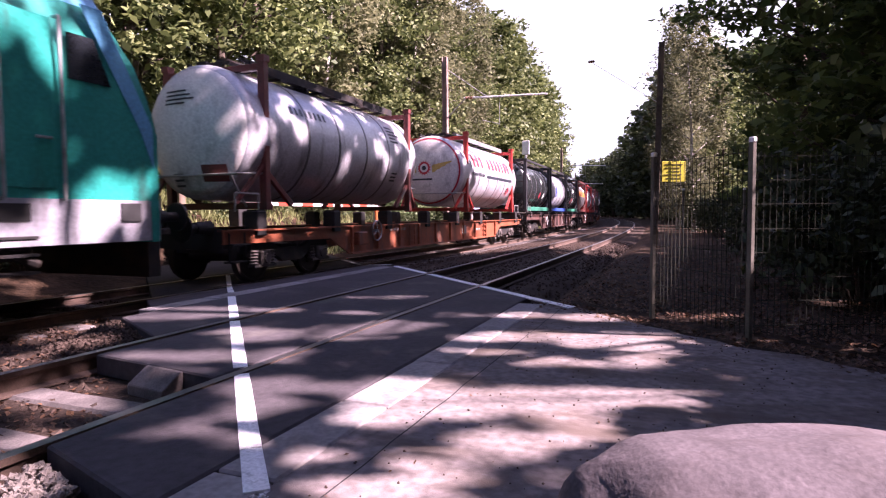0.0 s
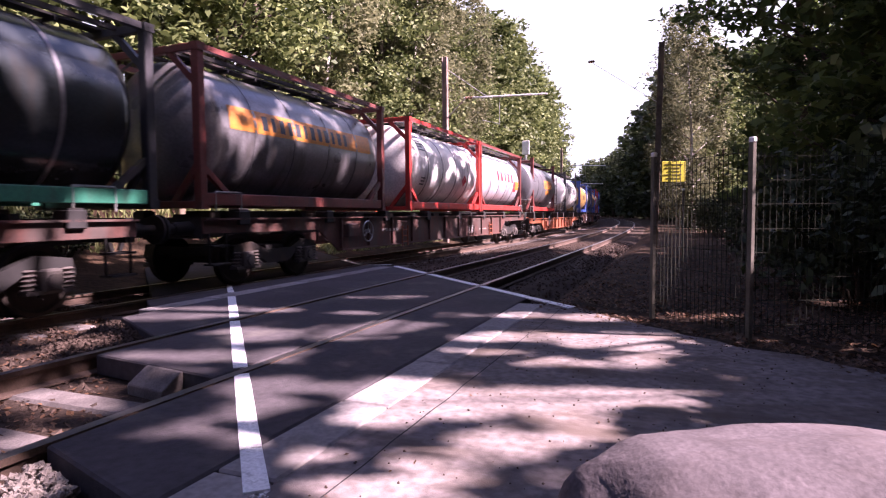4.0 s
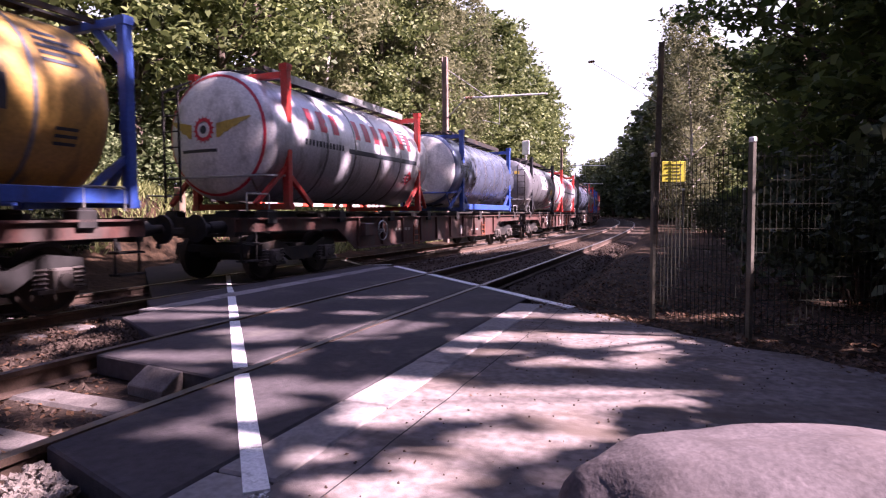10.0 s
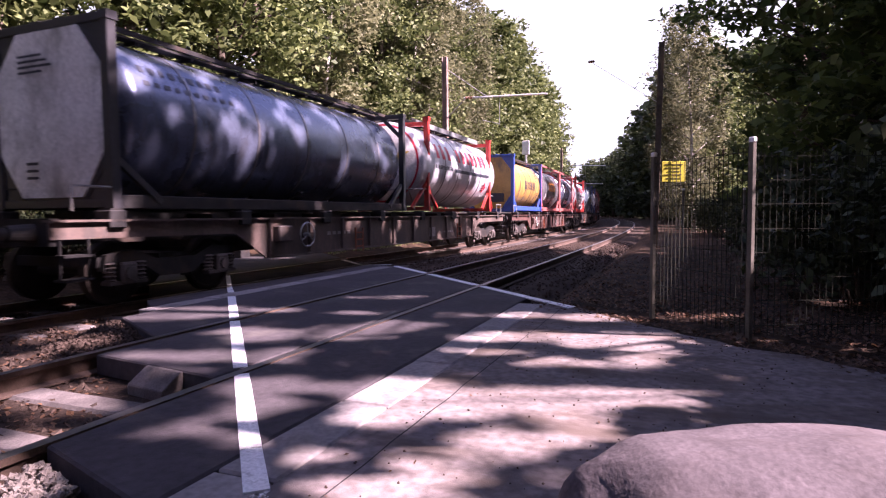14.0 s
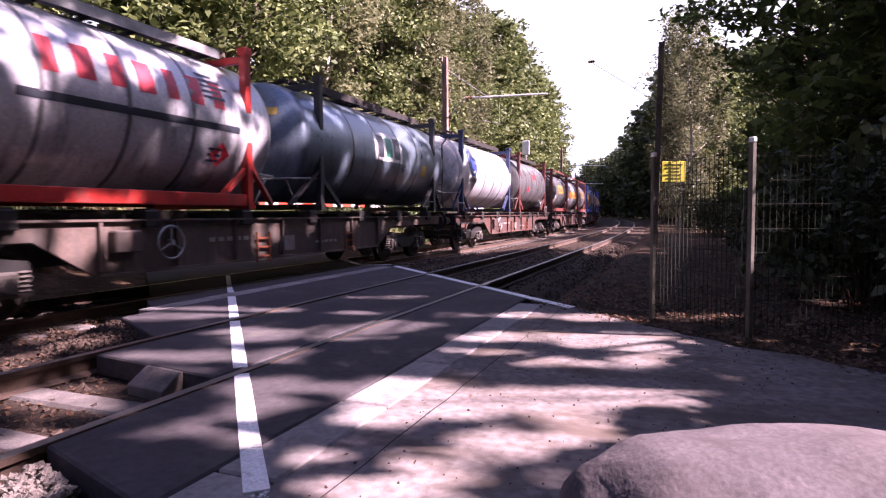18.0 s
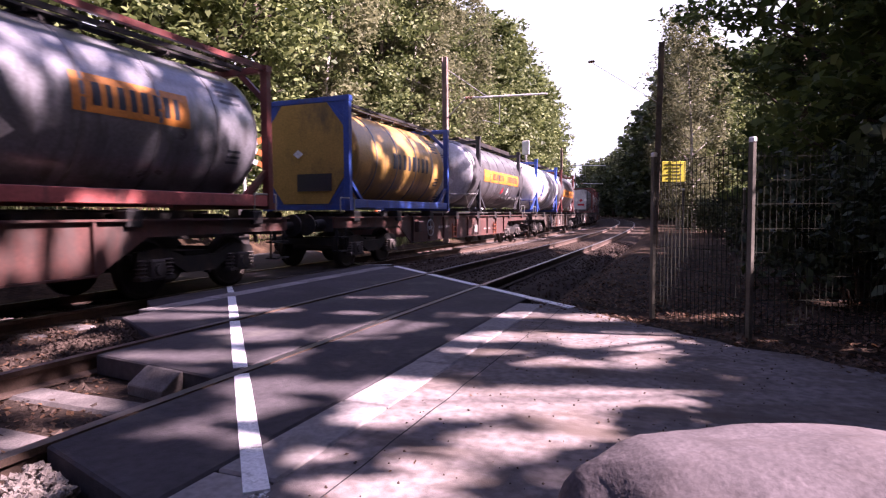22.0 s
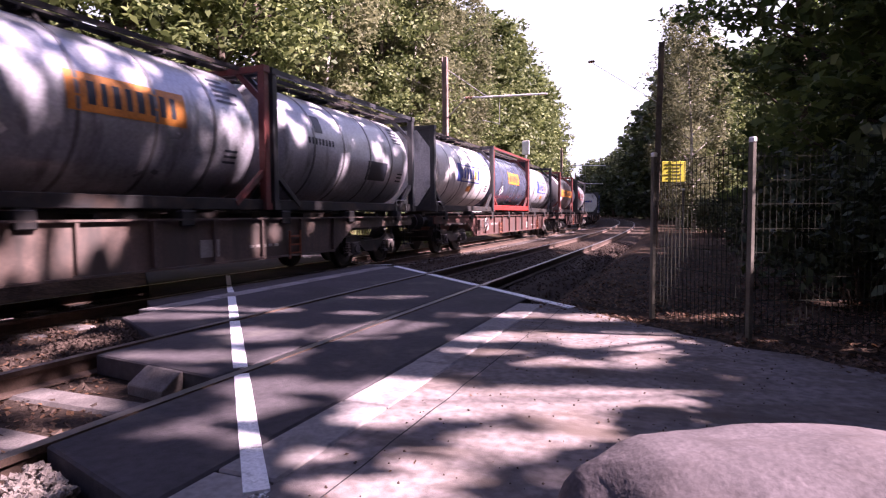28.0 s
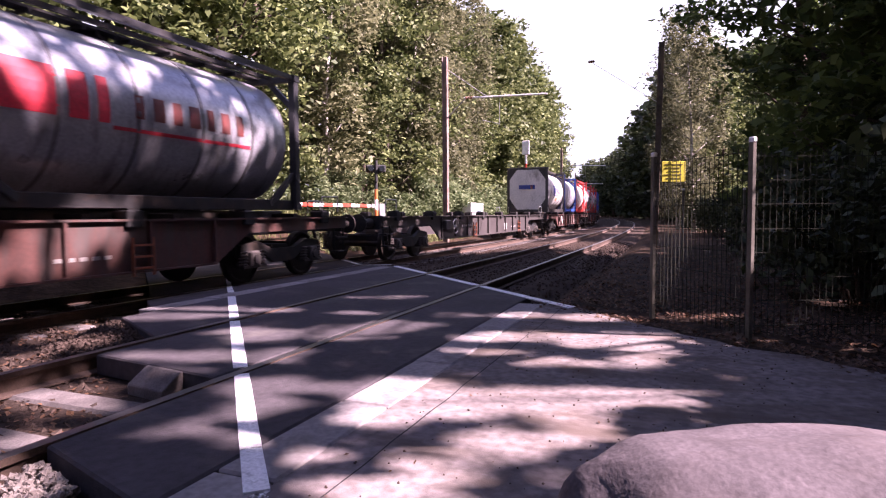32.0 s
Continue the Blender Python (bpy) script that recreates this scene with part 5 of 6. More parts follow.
CARGO = [
    (8.72, plain("swap", "silver", "maroon", "silver tank container with white end and maroon frame", over=0.7, end="white", ladder=False, marks=(small_print(), M_letters("letter_dark", -2.3, -1.0, 1.85, 2.0, 8), M_end("maroon", 0.25, 0.75, 0.5, 0.8, "panel"), side_print(1.9)))),
    (19.62, red_letter_tank()),
    (28.6, plain("iso", "green_black", "black", "dark green-black tank container with white end and green rail", end="white", style="panel", ladder_x=0.85, rails="tb", rail="green_rail", marks=(small_print(), M_panel("letter_white", -2.3, -2.1, 1.6, 1.9), M_panel("letter_white", 0.7, 0.95, 1.5, 1.75, name="placard"), M_panel("letter_red", 0.3, 0.6, 0.75, 1.05, name="placard"), M_panel("letter_white", 1.3, 1.6, 0.75, 1.05, name="placard")))),
    (35.4, plain("iso", "silver", "black", "silver tank container with blue panels and blue rail", rails="tb", rail="blue", marks=(M_panel("letter_blue", -1.2, -0.85, 2.0, 2.25), M_panel("letter_blue", -1.3, -0.85, 0.95, 1.65), side_print(2.0)))),
    (41.87, plain("iso", "green_black", "black", "dark green-black tank container with hazard placards", rails="tb", rail="green_rail", marks=(M_panel("letter_white", -2.2, -2.0, 1.5, 1.75), M_panel("letter_white", 0.1, 0.4, 1.4, 1.65, name="placard"), M_panel("letter_white", 0.7, 1.0, 1.5, 1.7, name="placard"), M_panel("letter_red", -0.3, 0.0, 0.7, 1.0, name="placard"), M_panel("letter_white", 0.5, 0.8, 0.72, 1.02, name="placard")))),
    (48.9, plain("iso", "steel_dark", "maroon", "rust-tinged steel tank container with an orange band", rails="tb", marks=(M_panel("orange", -2.4, 2.4, 1.35, 1.75), M_letters("letter_dark", -1.6, 1.4, 1.42, 1.68, 12)))),
    (56.6, plain("iso", "white", "red", "white tank container in a bright red frame", rails="tb", marks=(side_print(-2.3), M_panel("letter_red", 1.2, 1.6, 0.9, 1.2, name="placard")))),
    (62.95, plain("iso", "silver", "maroon", "silver tank container with dark red lettering", rails="tb", rail="red", marks=(M_letters("letter_red", -1.0, 1.75, 1.28, 1.66, 5, (), 0.45), M_panel("letter_red", 1.7, 2.2, 0.9, 1.35, name="logo"), M_panel("orange", 2.0, 2.6, 1.0, 1.35, name="placard")))),
    (71.9, dict(orange_panel_tank("grey", "maroon", "b", "red"), kind="swap", marks=(M_panel("orange", -0.2, 1.9, 1.3, 1.75), M_letters("letter_dark", 0.0, 1.75, 1.38, 1.67, 8), M_panel("orange", 0.3, 1.3, 1.0, 1.22), M_end("gold", 0.15, 0.4, 1.75, 1.95, "placard"), small_print()))),
    (82.95, plain("swap", "white", "black", "white tank container with large dark lettering and end ladder", over=1.0, ladder_x=0.55, marks=(M_letters("letter_dark", -2.3, 2.0, 1.3, 1.92, 6), M_end("letter_dark", -0.85, -0.6, 1.25, 1.75, "lettering"), M_end("letter_dark", -0.5, 0.4, 1.3, 1.55, "lettering"), M_end("signal_placard", -0.25, 0.05, 1.1, 1.4, "placard"), small_print(), M_panel("orange", 1.0, 1.25, 0.85, 1.05, name="placard")))),
    (91.95, yellow_tank()),
    (98.4, plain("iso", "steel", "navy", "steel tank container with red emblem and dark print", rails="t", ladder=False, marks=(M_panel("letter_red", 1.1, 1.45, 1.6, 1.95, name="logo"), M_panel("letter_red", 1.75, 2.0, 1.65, 1.95, name="logo"), M_letters("letter_dark", 1.05, 2.2, 1.35, 1.5, 9), M_panel("gold", -2.2, -1.95, 0.95, 1.2, name="placard"), side_print(-2.4), M_panel("steel_dark", -0.4, 1.0, 0.85, 1.25)))),
    (104.9, yellow_tank()),
    (114.5, red_letter_tank()),
    (124.3, plain("swap", "steel_blue", "blue", "blue-grey tank container with white end and blue frame", over=0.92, end="white", ladder=False, rails="b", marks=(small_print(), M_end("steel", -0.75, -0.1, 0.95, 1.3, "panel"), side_print(2.2)))),
    (135.1, emblem_tank()),
    (144.7, red_letter_tank()),
    (154.2, plain("long", "steel_blue", "black", "long steel tank container with white octagonal end", end="white", style="oct", ladder_x=-0.85, bands=(-3, -1.5, 0, 1.5, 3), marks=(small_print(), M_letters("letter_dark", -3.9, -2.2, 1.95, 2.05, 9), M_letters("letter_dark", -3.9, -2.0, 1.75, 1.82, 10)))),
    (164.75, red_letter_tank()),
    (174.7, yellow_tank()),
    (180.97, orange_panel_tank("steel_dark", "pink_red", "tb", None, False, "grey steel tank container with orange panel and faded red frame")),
    (187.3, plain("iso", "steel_blue", "pink_red", "blue-grey tank container with white labels and faded red frame", rails="tb", marks=(M_panel("letter_white", -1.3, -0.75, 1.3, 1.85), M_panel("letter_white", -0.6, -0.3, 1.4, 1.8), M_panel("letter_red", -0.55, -0.38, 1.45, 1.75, 0.009, "logo"), M_panel("letter_white", -2.5, -2.2, 1.4, 1.6, name="placard"), M_letters("letter_white", 1.5, 2.1, 1.4, 1.6, 3), side_print(0.3)))),
    (195.8, red_letter_tank("b")),
    (204.1, emblem_tank("slate", False, "dark slate-blue")),
    (212.75, plain("swap", "silver", "navy", "white tank container with round blue eye emblem and ladder", over=0.5, end="white", ladder_x=0.45, marks=(("logo", "letter_blue", eye_logo(0.46, 0.37)), ("logo", "letter_blue", eye_logo(0.28, 0.0)), M_letters("letter_dark", -2.4, -1.55, 1.05, 1.2, 9), M_end("letter_blue", -0.75, -0.4, 1.35, 1.7, "logo"), small_print()))),
    (220.8, plain("swap", "steel_dark", "maroon", "steel tank container with dark red emblem and maroon frame", over=0.35, marks=(M_letters("letter_red", -0.35, 0.55, 1.65, 1.9, 4), M_panel("letter_red", -1.6, -1.0, 1.0, 1.2, name="placard"), side_print(2.0)))),
    (229.4, dict(orange_panel_tank("steel_dark", "maroon", "tb", None, False, "dark steel tank container with orange panel, white end and ladder"), end="silver", style="panel", ladder_x=0.85)),
    (235.85, orange_panel_tank("steel", "maroon", "t", None, True, "steel tank container with an orange lettered band")),
    (242.2, orange_panel_tank("grey", "maroon", "tb", "pink_red", False, "dull grey tank container with a faded orange panel")),
    (251.1, yellow_tank()),
    (260.5, dict(orange_panel_tank("steel_dark", "black", "", None, True, "grey tank container with orange band and hazard diamonds"), kind="swap", over=0.9, end="silver", marks=(M_panel("orange", -2.6, 2.6, 1.15, 1.6), M_letters("letter_dark", -1.5, 0.1, 1.25, 1.5, 9), M_letters("letter_dark", 0.7, 2.4, 1.25, 1.5, 9), M_panel("letter_red", 0.1, 0.35, 0.75, 1.0, name="placard"), M_panel("letter_white", 0.9, 1.15, 0.75, 1.0, name="placard"), M_end("letter_white", 0.12, 0.42, 0.95, 1.25, "placard"), M_end("letter_red", -0.3, 0.0, 0.95, 1.25, "placard"), M_end("letter_white", 0.05, 0.35, 0.45, 0.75, "placard"), M_end("gold", 0.0, 0.25, 1.6, 1.75, "placard"), small_print()))),
    (270.6, plain("swap", "white", "blue", "white tank container with blue stripe, blue frame and ladder", over=0.7, ladder_x=0.3, marks=(M_panel("letter_blue", -1.75, -1.35, 0.9, 2.2), M_panel("gold", -1.9, -1.6, 0.55, 0.8, name="placard"), M_end("gold", -0.1, 0.12, 1.65, 1.85, "placard"), small_print()))),
    (278.85, dict(orange_panel_tank("steel_dark", "maroon", "", None, True, "steel tank container with an orange lettered band, maroon frame"), kind="swap")),
    (304.0, plain("iso", "steel_dark", "maroon", "dark tank container with placards, maroon frame and pale end", end="silver", style="panel", ladder_x=0.85, rails="tb", rail="pink_red", marks=(M_end("letter_red", -0.15, 0.15, 1.15, 1.45, "placard"), M_end("letter_white", -0.6, -0.3, 1.2, 1.5, "placard"), M_end("letter_white", 0.3, 0.6, 1.2, 1.5, "placard"), M_end("letter_red", -0.35, 0.35, 0.75, 0.95, "panel"), M_panel("letter_white", -0.2, 0.15, 0.95, 1.3, name="placard"), M_panel("letter_red", 0.4, 0.8, 0.9, 1.25, name="placard"), M_panel("letter_red", 1.1, 1.4, 0.9, 1.2, name="placard"), M_panel("letter_white", 1.9, 2.4, 1.25, 1.45, name="placard"), M_panel("letter_white", -1.9, -1.4, 0.6, 0.9)))),
    (310.3, orange_panel_tank("steel", "maroon", "", None, False, "steel tank container with a bright orange panel")),
    (316.6, plain("iso", "silver", "black", "silver tank container with a small emblem and dark patch", rails="t", marks=(M_panel("letter_dark", 0.5, 1.5, 0.75, 1.2), M_panel("letter_dark", -1.7, -1.4, 1.6, 1.95, name="logo"), M_letters("letter_dark", -2.0, -1.0, 1.35, 1.48, 8), side_print(2.0)))),
    (324.25, blue_letter_tank()),
    (330.5, orange_panel_tank("steel_blue", "maroon", "tb", "red", False, "blue-grey tank container with orange panel and red rail")),
    (336.85, blue_letter_tank("silver")),
    (346.4, orange_panel_tank("steel_dark", "maroon", "", None, True, "grey steel tank container with a faded orange band, maroon frame")),
    (355.9, plain("iso", "steel", "black", "steel tank container with red stripes and dark lettering", end="white", style="disc", rails="t", ladder_x=0.75, marks=(M_panel("letter_red", -2.5, -1.75, 1.12, 1.72, name="logo"), M_panel("letter_red", -1.62, -1.35, 1.12, 1.72, name="logo"), M_panel("letter_red", -1.22, -1.05, 1.12, 1.72, name="logo"), M_letters("maroon", -0.75, 1.6, 1.24, 1.57, 7), M_panel("letter_red", -1.0, 1.7, 1.05, 1.1, name="stripe"), M_end("letter_red", -0.35, 0.15, 1.3, 1.7, "logo"), M_end("letter_dark", -0.7, 0.4, 0.95, 1.1, "lettering"), small_print()))),
    (386.6, blue_letter_tank()),
    (393.2, plain("iso", "silver", "blue", "silver tank container in a blue frame", rails="b")),
    (399.7, plain("iso", "white", "red", "white tank container in a bright red frame", rails="tb")),
    (408.6, red_letter_tank()),
    (419.4, red_letter_tank()),
    (430.0, yellow_tank()),
]
P["signal_placard"] = M["signal_red"]

# wagons: where each begins and ends along the train, paint, words
WAGONS = [(7.0, 27.5, "orange_wagon"), (27.9, 48.3, "rust_wagon"), (48.3, 70.0, "rust_wagon"), (70.3, 90.7, "orange_wagon"), (91.0, 111.8, "rust_wagon"), (112.4, 132.4, "rust_wagon"), (132.8, 152.4, "rust_wagon"),
          (152.7, 173.3, "brown_wagon"), (173.6, 194.0, "rust_wagon"), (194.3, 211.2, "brown_wagon"), (211.4, 228.2, "rust_wagon"), (228.5, 249.4, "rust_wagon"), (249.8, 268.3, "rust_wagon"), (268.7, 286.4, "brown_wagon"),
          (286.8, 303.0, "black_wagon"), (303.3, 323.2, "brown_wagon"), (323.5, 344.6, "rust_wagon"), (345.0, 364.4, "rust_wagon"), (364.8, 385.2, "black_wagon"), (385.6, 406.5, "rust_wagon"), (406.9, 427.0, "rust_wagon"), (427.4, 447.0, "rust_wagon")]
WAGON_LABEL = {"black_wagon": "empty flat container wagon, nearly black", "orange_wagon": "orange-red flat container wagon, dusty", "rust_wagon": "rust-red flat container wagon with deep side sills", "brown_wagon": "faded brown flat container wagon with deep side sills"}
WHEEL_R = 0.46


def wheelset(parent, y):
    def build(bm):
        for sx in (-1, 1):
            prof = [(-0.07, 0.08), (-0.065, WHEEL_R - 0.06), (-0.065, WHEEL_R), (0.06, WHEEL_R - 0.006), (0.07, WHEEL_R - 0.05), (0.03, WHEEL_R - 0.09), (0.02, 0.16), (0.09, 0.12), (0.09, 0.001)]
            lathe(bm, [(sx * t, r) for t, r in [(-0.07, 0.001)] + prof], 24, "x", (sx * 0.7525, 0, 0))
        rod(bm, (-0.7, 0, 0), (0.7, 0, 0), 0.08, seg=10)
        for sx in (-1, 1):
            for k in range(3):
                a = k * 2.094
                box(bm, (sx * 0.83, 0.2 * math.cos(a), 0.2 * math.sin(a)), (0.03, 0.07, 0.07))
    return shared("wheelset", ("wheelset",), build, M["wheel"], parent, pose(0, y, WHEEL_R), smooth=False)


M["wheel"] = mat("wheel", (0.045, 0.034, 0.028), 0.6, 0.5, vary=0.3, scale=4)


def bogie(parent, y, drop=0.0):
    def frame_build(bm):
        for sx in (-1, 1):
            prism(bm, [(-1.25, 0.5), (-1.2, 0.72), (-0.75, 0.78), (-0.35, 0.62), (0.35, 0.62), (0.75, 0.78), (1.2, 0.72), (1.25, 0.5), (1.0, 0.5), (0.72, 0.62), (0.3, 0.36), (-0.3, 0.36), (-0.72, 0.62), (-1.0, 0.5)], sx * 0.98 - 0.06, sx * 0.98 + 0.06, "x")
        box(bm, (0, 0, 0.58), (1.9, 0.5, 0.22))
        for e in (-1.22, 1.22):
            box(bm, (0, e, 0.62), (1.9, 0.1, 0.14))
        for sx in (-1, 1):
            for yy in (-0.42, 0.42):
                box(bm, (sx * 0.7525, yy, 0.46), (0.1, 0.07, 0.34))
    b = shared("bogie", ("bogie",), frame_build, M["dark_steel"], parent, pose(0, y, -drop), "two-axle bogie, dark with brake dust")
    for yy in (-0.9, 0.9):
        wheels.append(wheelset(b, yy))
        for sx in (-1, 1):
            shared("axle_box", ("axle_box", sx), lambda bm: (box(bm, (sx * 1.03, 0, 0.46), (0.2, 0.26, 0.3), bevel=0.03), rod(bm, (sx * 1.05, 0, 0.46), (sx * 1.17, 0, 0.46), 0.11, 0.09, 12), box(bm, (sx * 1.02, 0, 0.33), (0.16, 0.62, 0.05))), M["axle_grey"], b, pose(0, yy, 0))
            for off in (-0.24, 0.24):
                def coil(bm):
                    prof = []
                    for k in range(5):
                        prof += [(k * 0.056 - 0.02, 0.06), (k * 0.056, 0.092), (k * 0.056 + 0.02, 0.06)]
                    lathe(bm, prof, 9, "z", (sx * 1.02, 0, 0.37))
                shared("spring", ("spring", sx), coil, M["axle_grey"], b, pose(0, yy + off, 0))
    return b


M["axle_grey"] = mat("axle_grey", (0.13, 0.11, 0.10), 0.7, 0.2, vary=0.3, scale=6, dirt=(0.06, 0.05, 0.045), dirt_amount=0.4)
wheels = []


def flat_wagon(length, color, extras):
    """A container wagon; origin on the rail head at its middle."""
    root = empty("flat_wagon")
    tagged(root, WAGON_LABEL[color], "railway wagon", group="wagons of the train")
    wm = P[color]
    hl = length / 2 - 0.62
    by = hl - 2.05
    deck, low = (1.0, 0.36) if color == "orange_wagon" else (1.20, 0.46)
    for sx in (-1, 1):
        def sill(bm):
            prism(bm, [(-hl, deck), (hl, deck), (hl, deck - 0.24), (by - 1.15, deck - 0.26), (by - 1.95, low), (-by + 1.95, low), (-by + 1.15, deck - 0.26), (-hl, deck - 0.24)], sx * 1.14, sx * 1.18, "x")
            box(bm, (sx * 1.15, 0, deck - 0.012), (0.2, 2 * hl, 0.03))
            box(bm, (sx * 1.16, 0, low + 0.01), (0.16, 2 * (by - 1.98), 0.03))
        part("side_sill", (lambda b_: (sill(b_), b_)[1])(B()), wm, root)
        k = int((by - 1.9) * 2 / 1.15)
        for i in range(k + 1):
            yy = -(by - 2.0) + (by - 2.0) * 2 * i / k
            shared("stiffener", ("stiff", color), lambda bm: box(bm, (0, 0, (deck + low + 0.02) / 2), (0.07, 0.045, deck - low - 0.08)), wm, root, pose(sx * 1.205, yy, 0))
        for i in range(8):
            yy = -hl + 0.9 + (2 * hl - 1.8) * i / 7
            shared("spigot", ("spigot", deck), lambda bm: (box(bm, (0, 0, DECK + 0.005), (0.24, 0.2, 0.03)), box(bm, (0, 0, (DECK + deck - 0.12) / 2), (0.3, 0.26, DECK - deck + 0.11), bevel=0.015)), M["dark_steel"], root, pose(sx * 1.1, yy, 0))
        for sy in (-1, 1):
            shared("buffer", ("buffer",), lambda bm: lathe(bm, [(0, 0.12), (0.32, 0.10), (0.33, 0.075), (0.55, 0.075), (0.56, 0.22), (0.60, 0.225), (0.62, 0.001)], 18, "y", (0, 0, 0)), M["dark_steel"], root, pose(sx * 0.875, sy * hl, 1.04, 0, 0, 0 if sy > 0 else 180), smooth=False)
    cb = B()
    for sy in (-1, 1):
        box(cb, (0, sy * (hl - 0.07), deck - 0.15), (2.3, 0.14, 0.34))
    for i in range(9):
        box(cb, (0, -hl + 1 + (2 * hl - 2) * i / 8, deck - 0.12), (2.26, 0.16, 0.18))
    box(cb, (0, 0, deck - 0.2), (0.5, 2 * hl - 0.2, 0.3))
    part("underframe", cb, M["dark_steel"], root)
    # added dark spine that blocks the bright view under the containers
    if color in ("rust_wagon", "brown_wagon"):
        sb = B()
        box(sb, (0, 0, deck + 0.04), (0.62, 2 * hl - 2.2, 0.2), bevel=0.02)
        for i in range(11):
            box(sb, (0, -hl + 1.4 + (2 * hl - 2.8) * i / 10, deck + 0.02), (1.7, 0.12, 0.12))
        part("centre_spine", sb, M["dark_steel"], root, "dark spine added between the container supports to close the view")
    for sy in (-1, 1):
        shared("coupling_hook", ("hook",), lambda bm: (box(bm, (0, 0.25, 0.98), (0.09, 0.5, 0.12), bevel=0.02), beam(bm, (0, 0.45, 0.98), (0, 0.55, 0.7), 0.06, 0.06)), M["dark_steel"], root, pose(0, sy * hl, 0, 0, 0, 0 if sy > 0 else 180))
        bogie(root, sy * by)
        shared("step", ("wstep",), lambda bm: (box(bm, (0, 0, 0.45), (0.22, 0.4, 0.03)), box(bm, (0, 0, 0.75), (0.22, 0.4, 0.03)), beam(bm, (0, -0.19, 0.44), (0, -0.19, 0.95), 0.04, 0.02), beam(bm, (0, 0.19, 0.44), (0, 0.19, 0.95), 0.04, 0.02)), M["dark_steel"], root, pose(1.18, sy * (hl - 0.3), 0))
        for sx in (-1, 1):
            shared("grab_rail", ("grab",), lambda bm: (rod(bm, (0, -0.3, 0), (0, -0.3, 0.32), 0.016, seg=6), rod(bm, (0, 0.3, 0), (0, 0.3, 0.32), 0.016, seg=6), rod(bm, (0, -0.3, 0.32), (0, 0.3, 0.32), 0.016, seg=6)), M["galvanised"], root, pose(sx * 1.17, sy * (hl - 0.6), DECK - 0.02))
    # brake wheel, tank and plates on the sill
    wheel_y = extras.get("wheel", -by + 3.1)

    def hand_wheel(bm):
        k = 18
        for i in range(k):
            a0, a1 = 2 * math.pi * i / k, 2 * math.pi * (i + 1) / k
            rod(bm, (0, 0.24 * math.cos(a0), 0.24 * math.sin(a0)), (0, 0.24 * math.cos(a1), 0.24 * math.sin(a1)), 0.016, seg=5)
        for i in range(3):
            a = i * math.pi * 2 / 3 + math.pi / 2
            rod(bm, (0, 0, 0), (0, 0.24 * math.cos(a), 0.24 * math.sin(a)), 0.012, seg=5)
        rod(bm, (-0.08, 0, 0), (0.04, 0, 0), 0.04, seg=8)
    shared("hand_wheel", ("handwheel",), hand_wheel, M["galvanised"], root, pose(1.27, wheel_y, 0.86), "spoked brake hand wheel")
    pb = B()
    for i in range(5):
        box(pb, (1.187, -by + 4.0 + i * 0.2, 0.86), (0.008, 0.13, 0.07))
        box(pb, (1.187, by - 4.6 + i * 0.17, 0.7), (0.008, 0.11, 0.05))
    tagged(part("inscription", pb, M["faded_print"], root, "faded unreadable inscription bars"), kind="stuff")
    for yy in (-by + 5.2, by - 3.4):
        shared("sill_ladder", ("sillladder",), lambda bm: ([beam(bm, (0, o, low + 0.05), (0, o, deck - 0.05), 0.03, 0.03) for o in (-0.17, 0.17)], [box(bm, (0, 0, low + 0.16 + k * 0.16), (0.03, 0.34, 0.03)) for k in range(3)]), wm, root, pose(1.235, yy, 0))
    shared("valve_box", ("valvebox", color), lambda bm: box(bm, (0, 0, 0), (0.16, 0.42, 0.3), bevel=0.02), wm, root, pose(1.24, -by + 2.35, deck - 0.3))
    shared("load_plate", ("loadplate",), lambda bm: box(bm, (0, 0, 0), (0.012, 0.42, 0.28)), M["faded_print"], root, pose(1.192, by - 5.6, 0.72), "faded pale data plate")
    shared("air_tank", ("airtank",), lambda bm: lathe(bm, [(-0.65, 0.001), (-0.62, 0.12), (-0.55, 0.17), (0.55, 0.17), (0.62, 0.12), (0.65, 0.001)], 14, "y", (0.45, 0.6, 0.62)), M["dark_steel"], root)
    return root


TRAIN = []                            # things that ride on the far track: thing, place along the train, height over the rail
for a, b, color in WAGONS:
    w = flat_wagon(b - a, color, {})
    TRAIN.append((w, (a + b) / 2 + 0.1, 0.0))
for start, spec in CARGO:
    t = tank_container(spec)
    TRAIN.append((t, start + 0.15 + (4.43 if spec["kind"] == "long" else 3.03), DECK + 0.02))


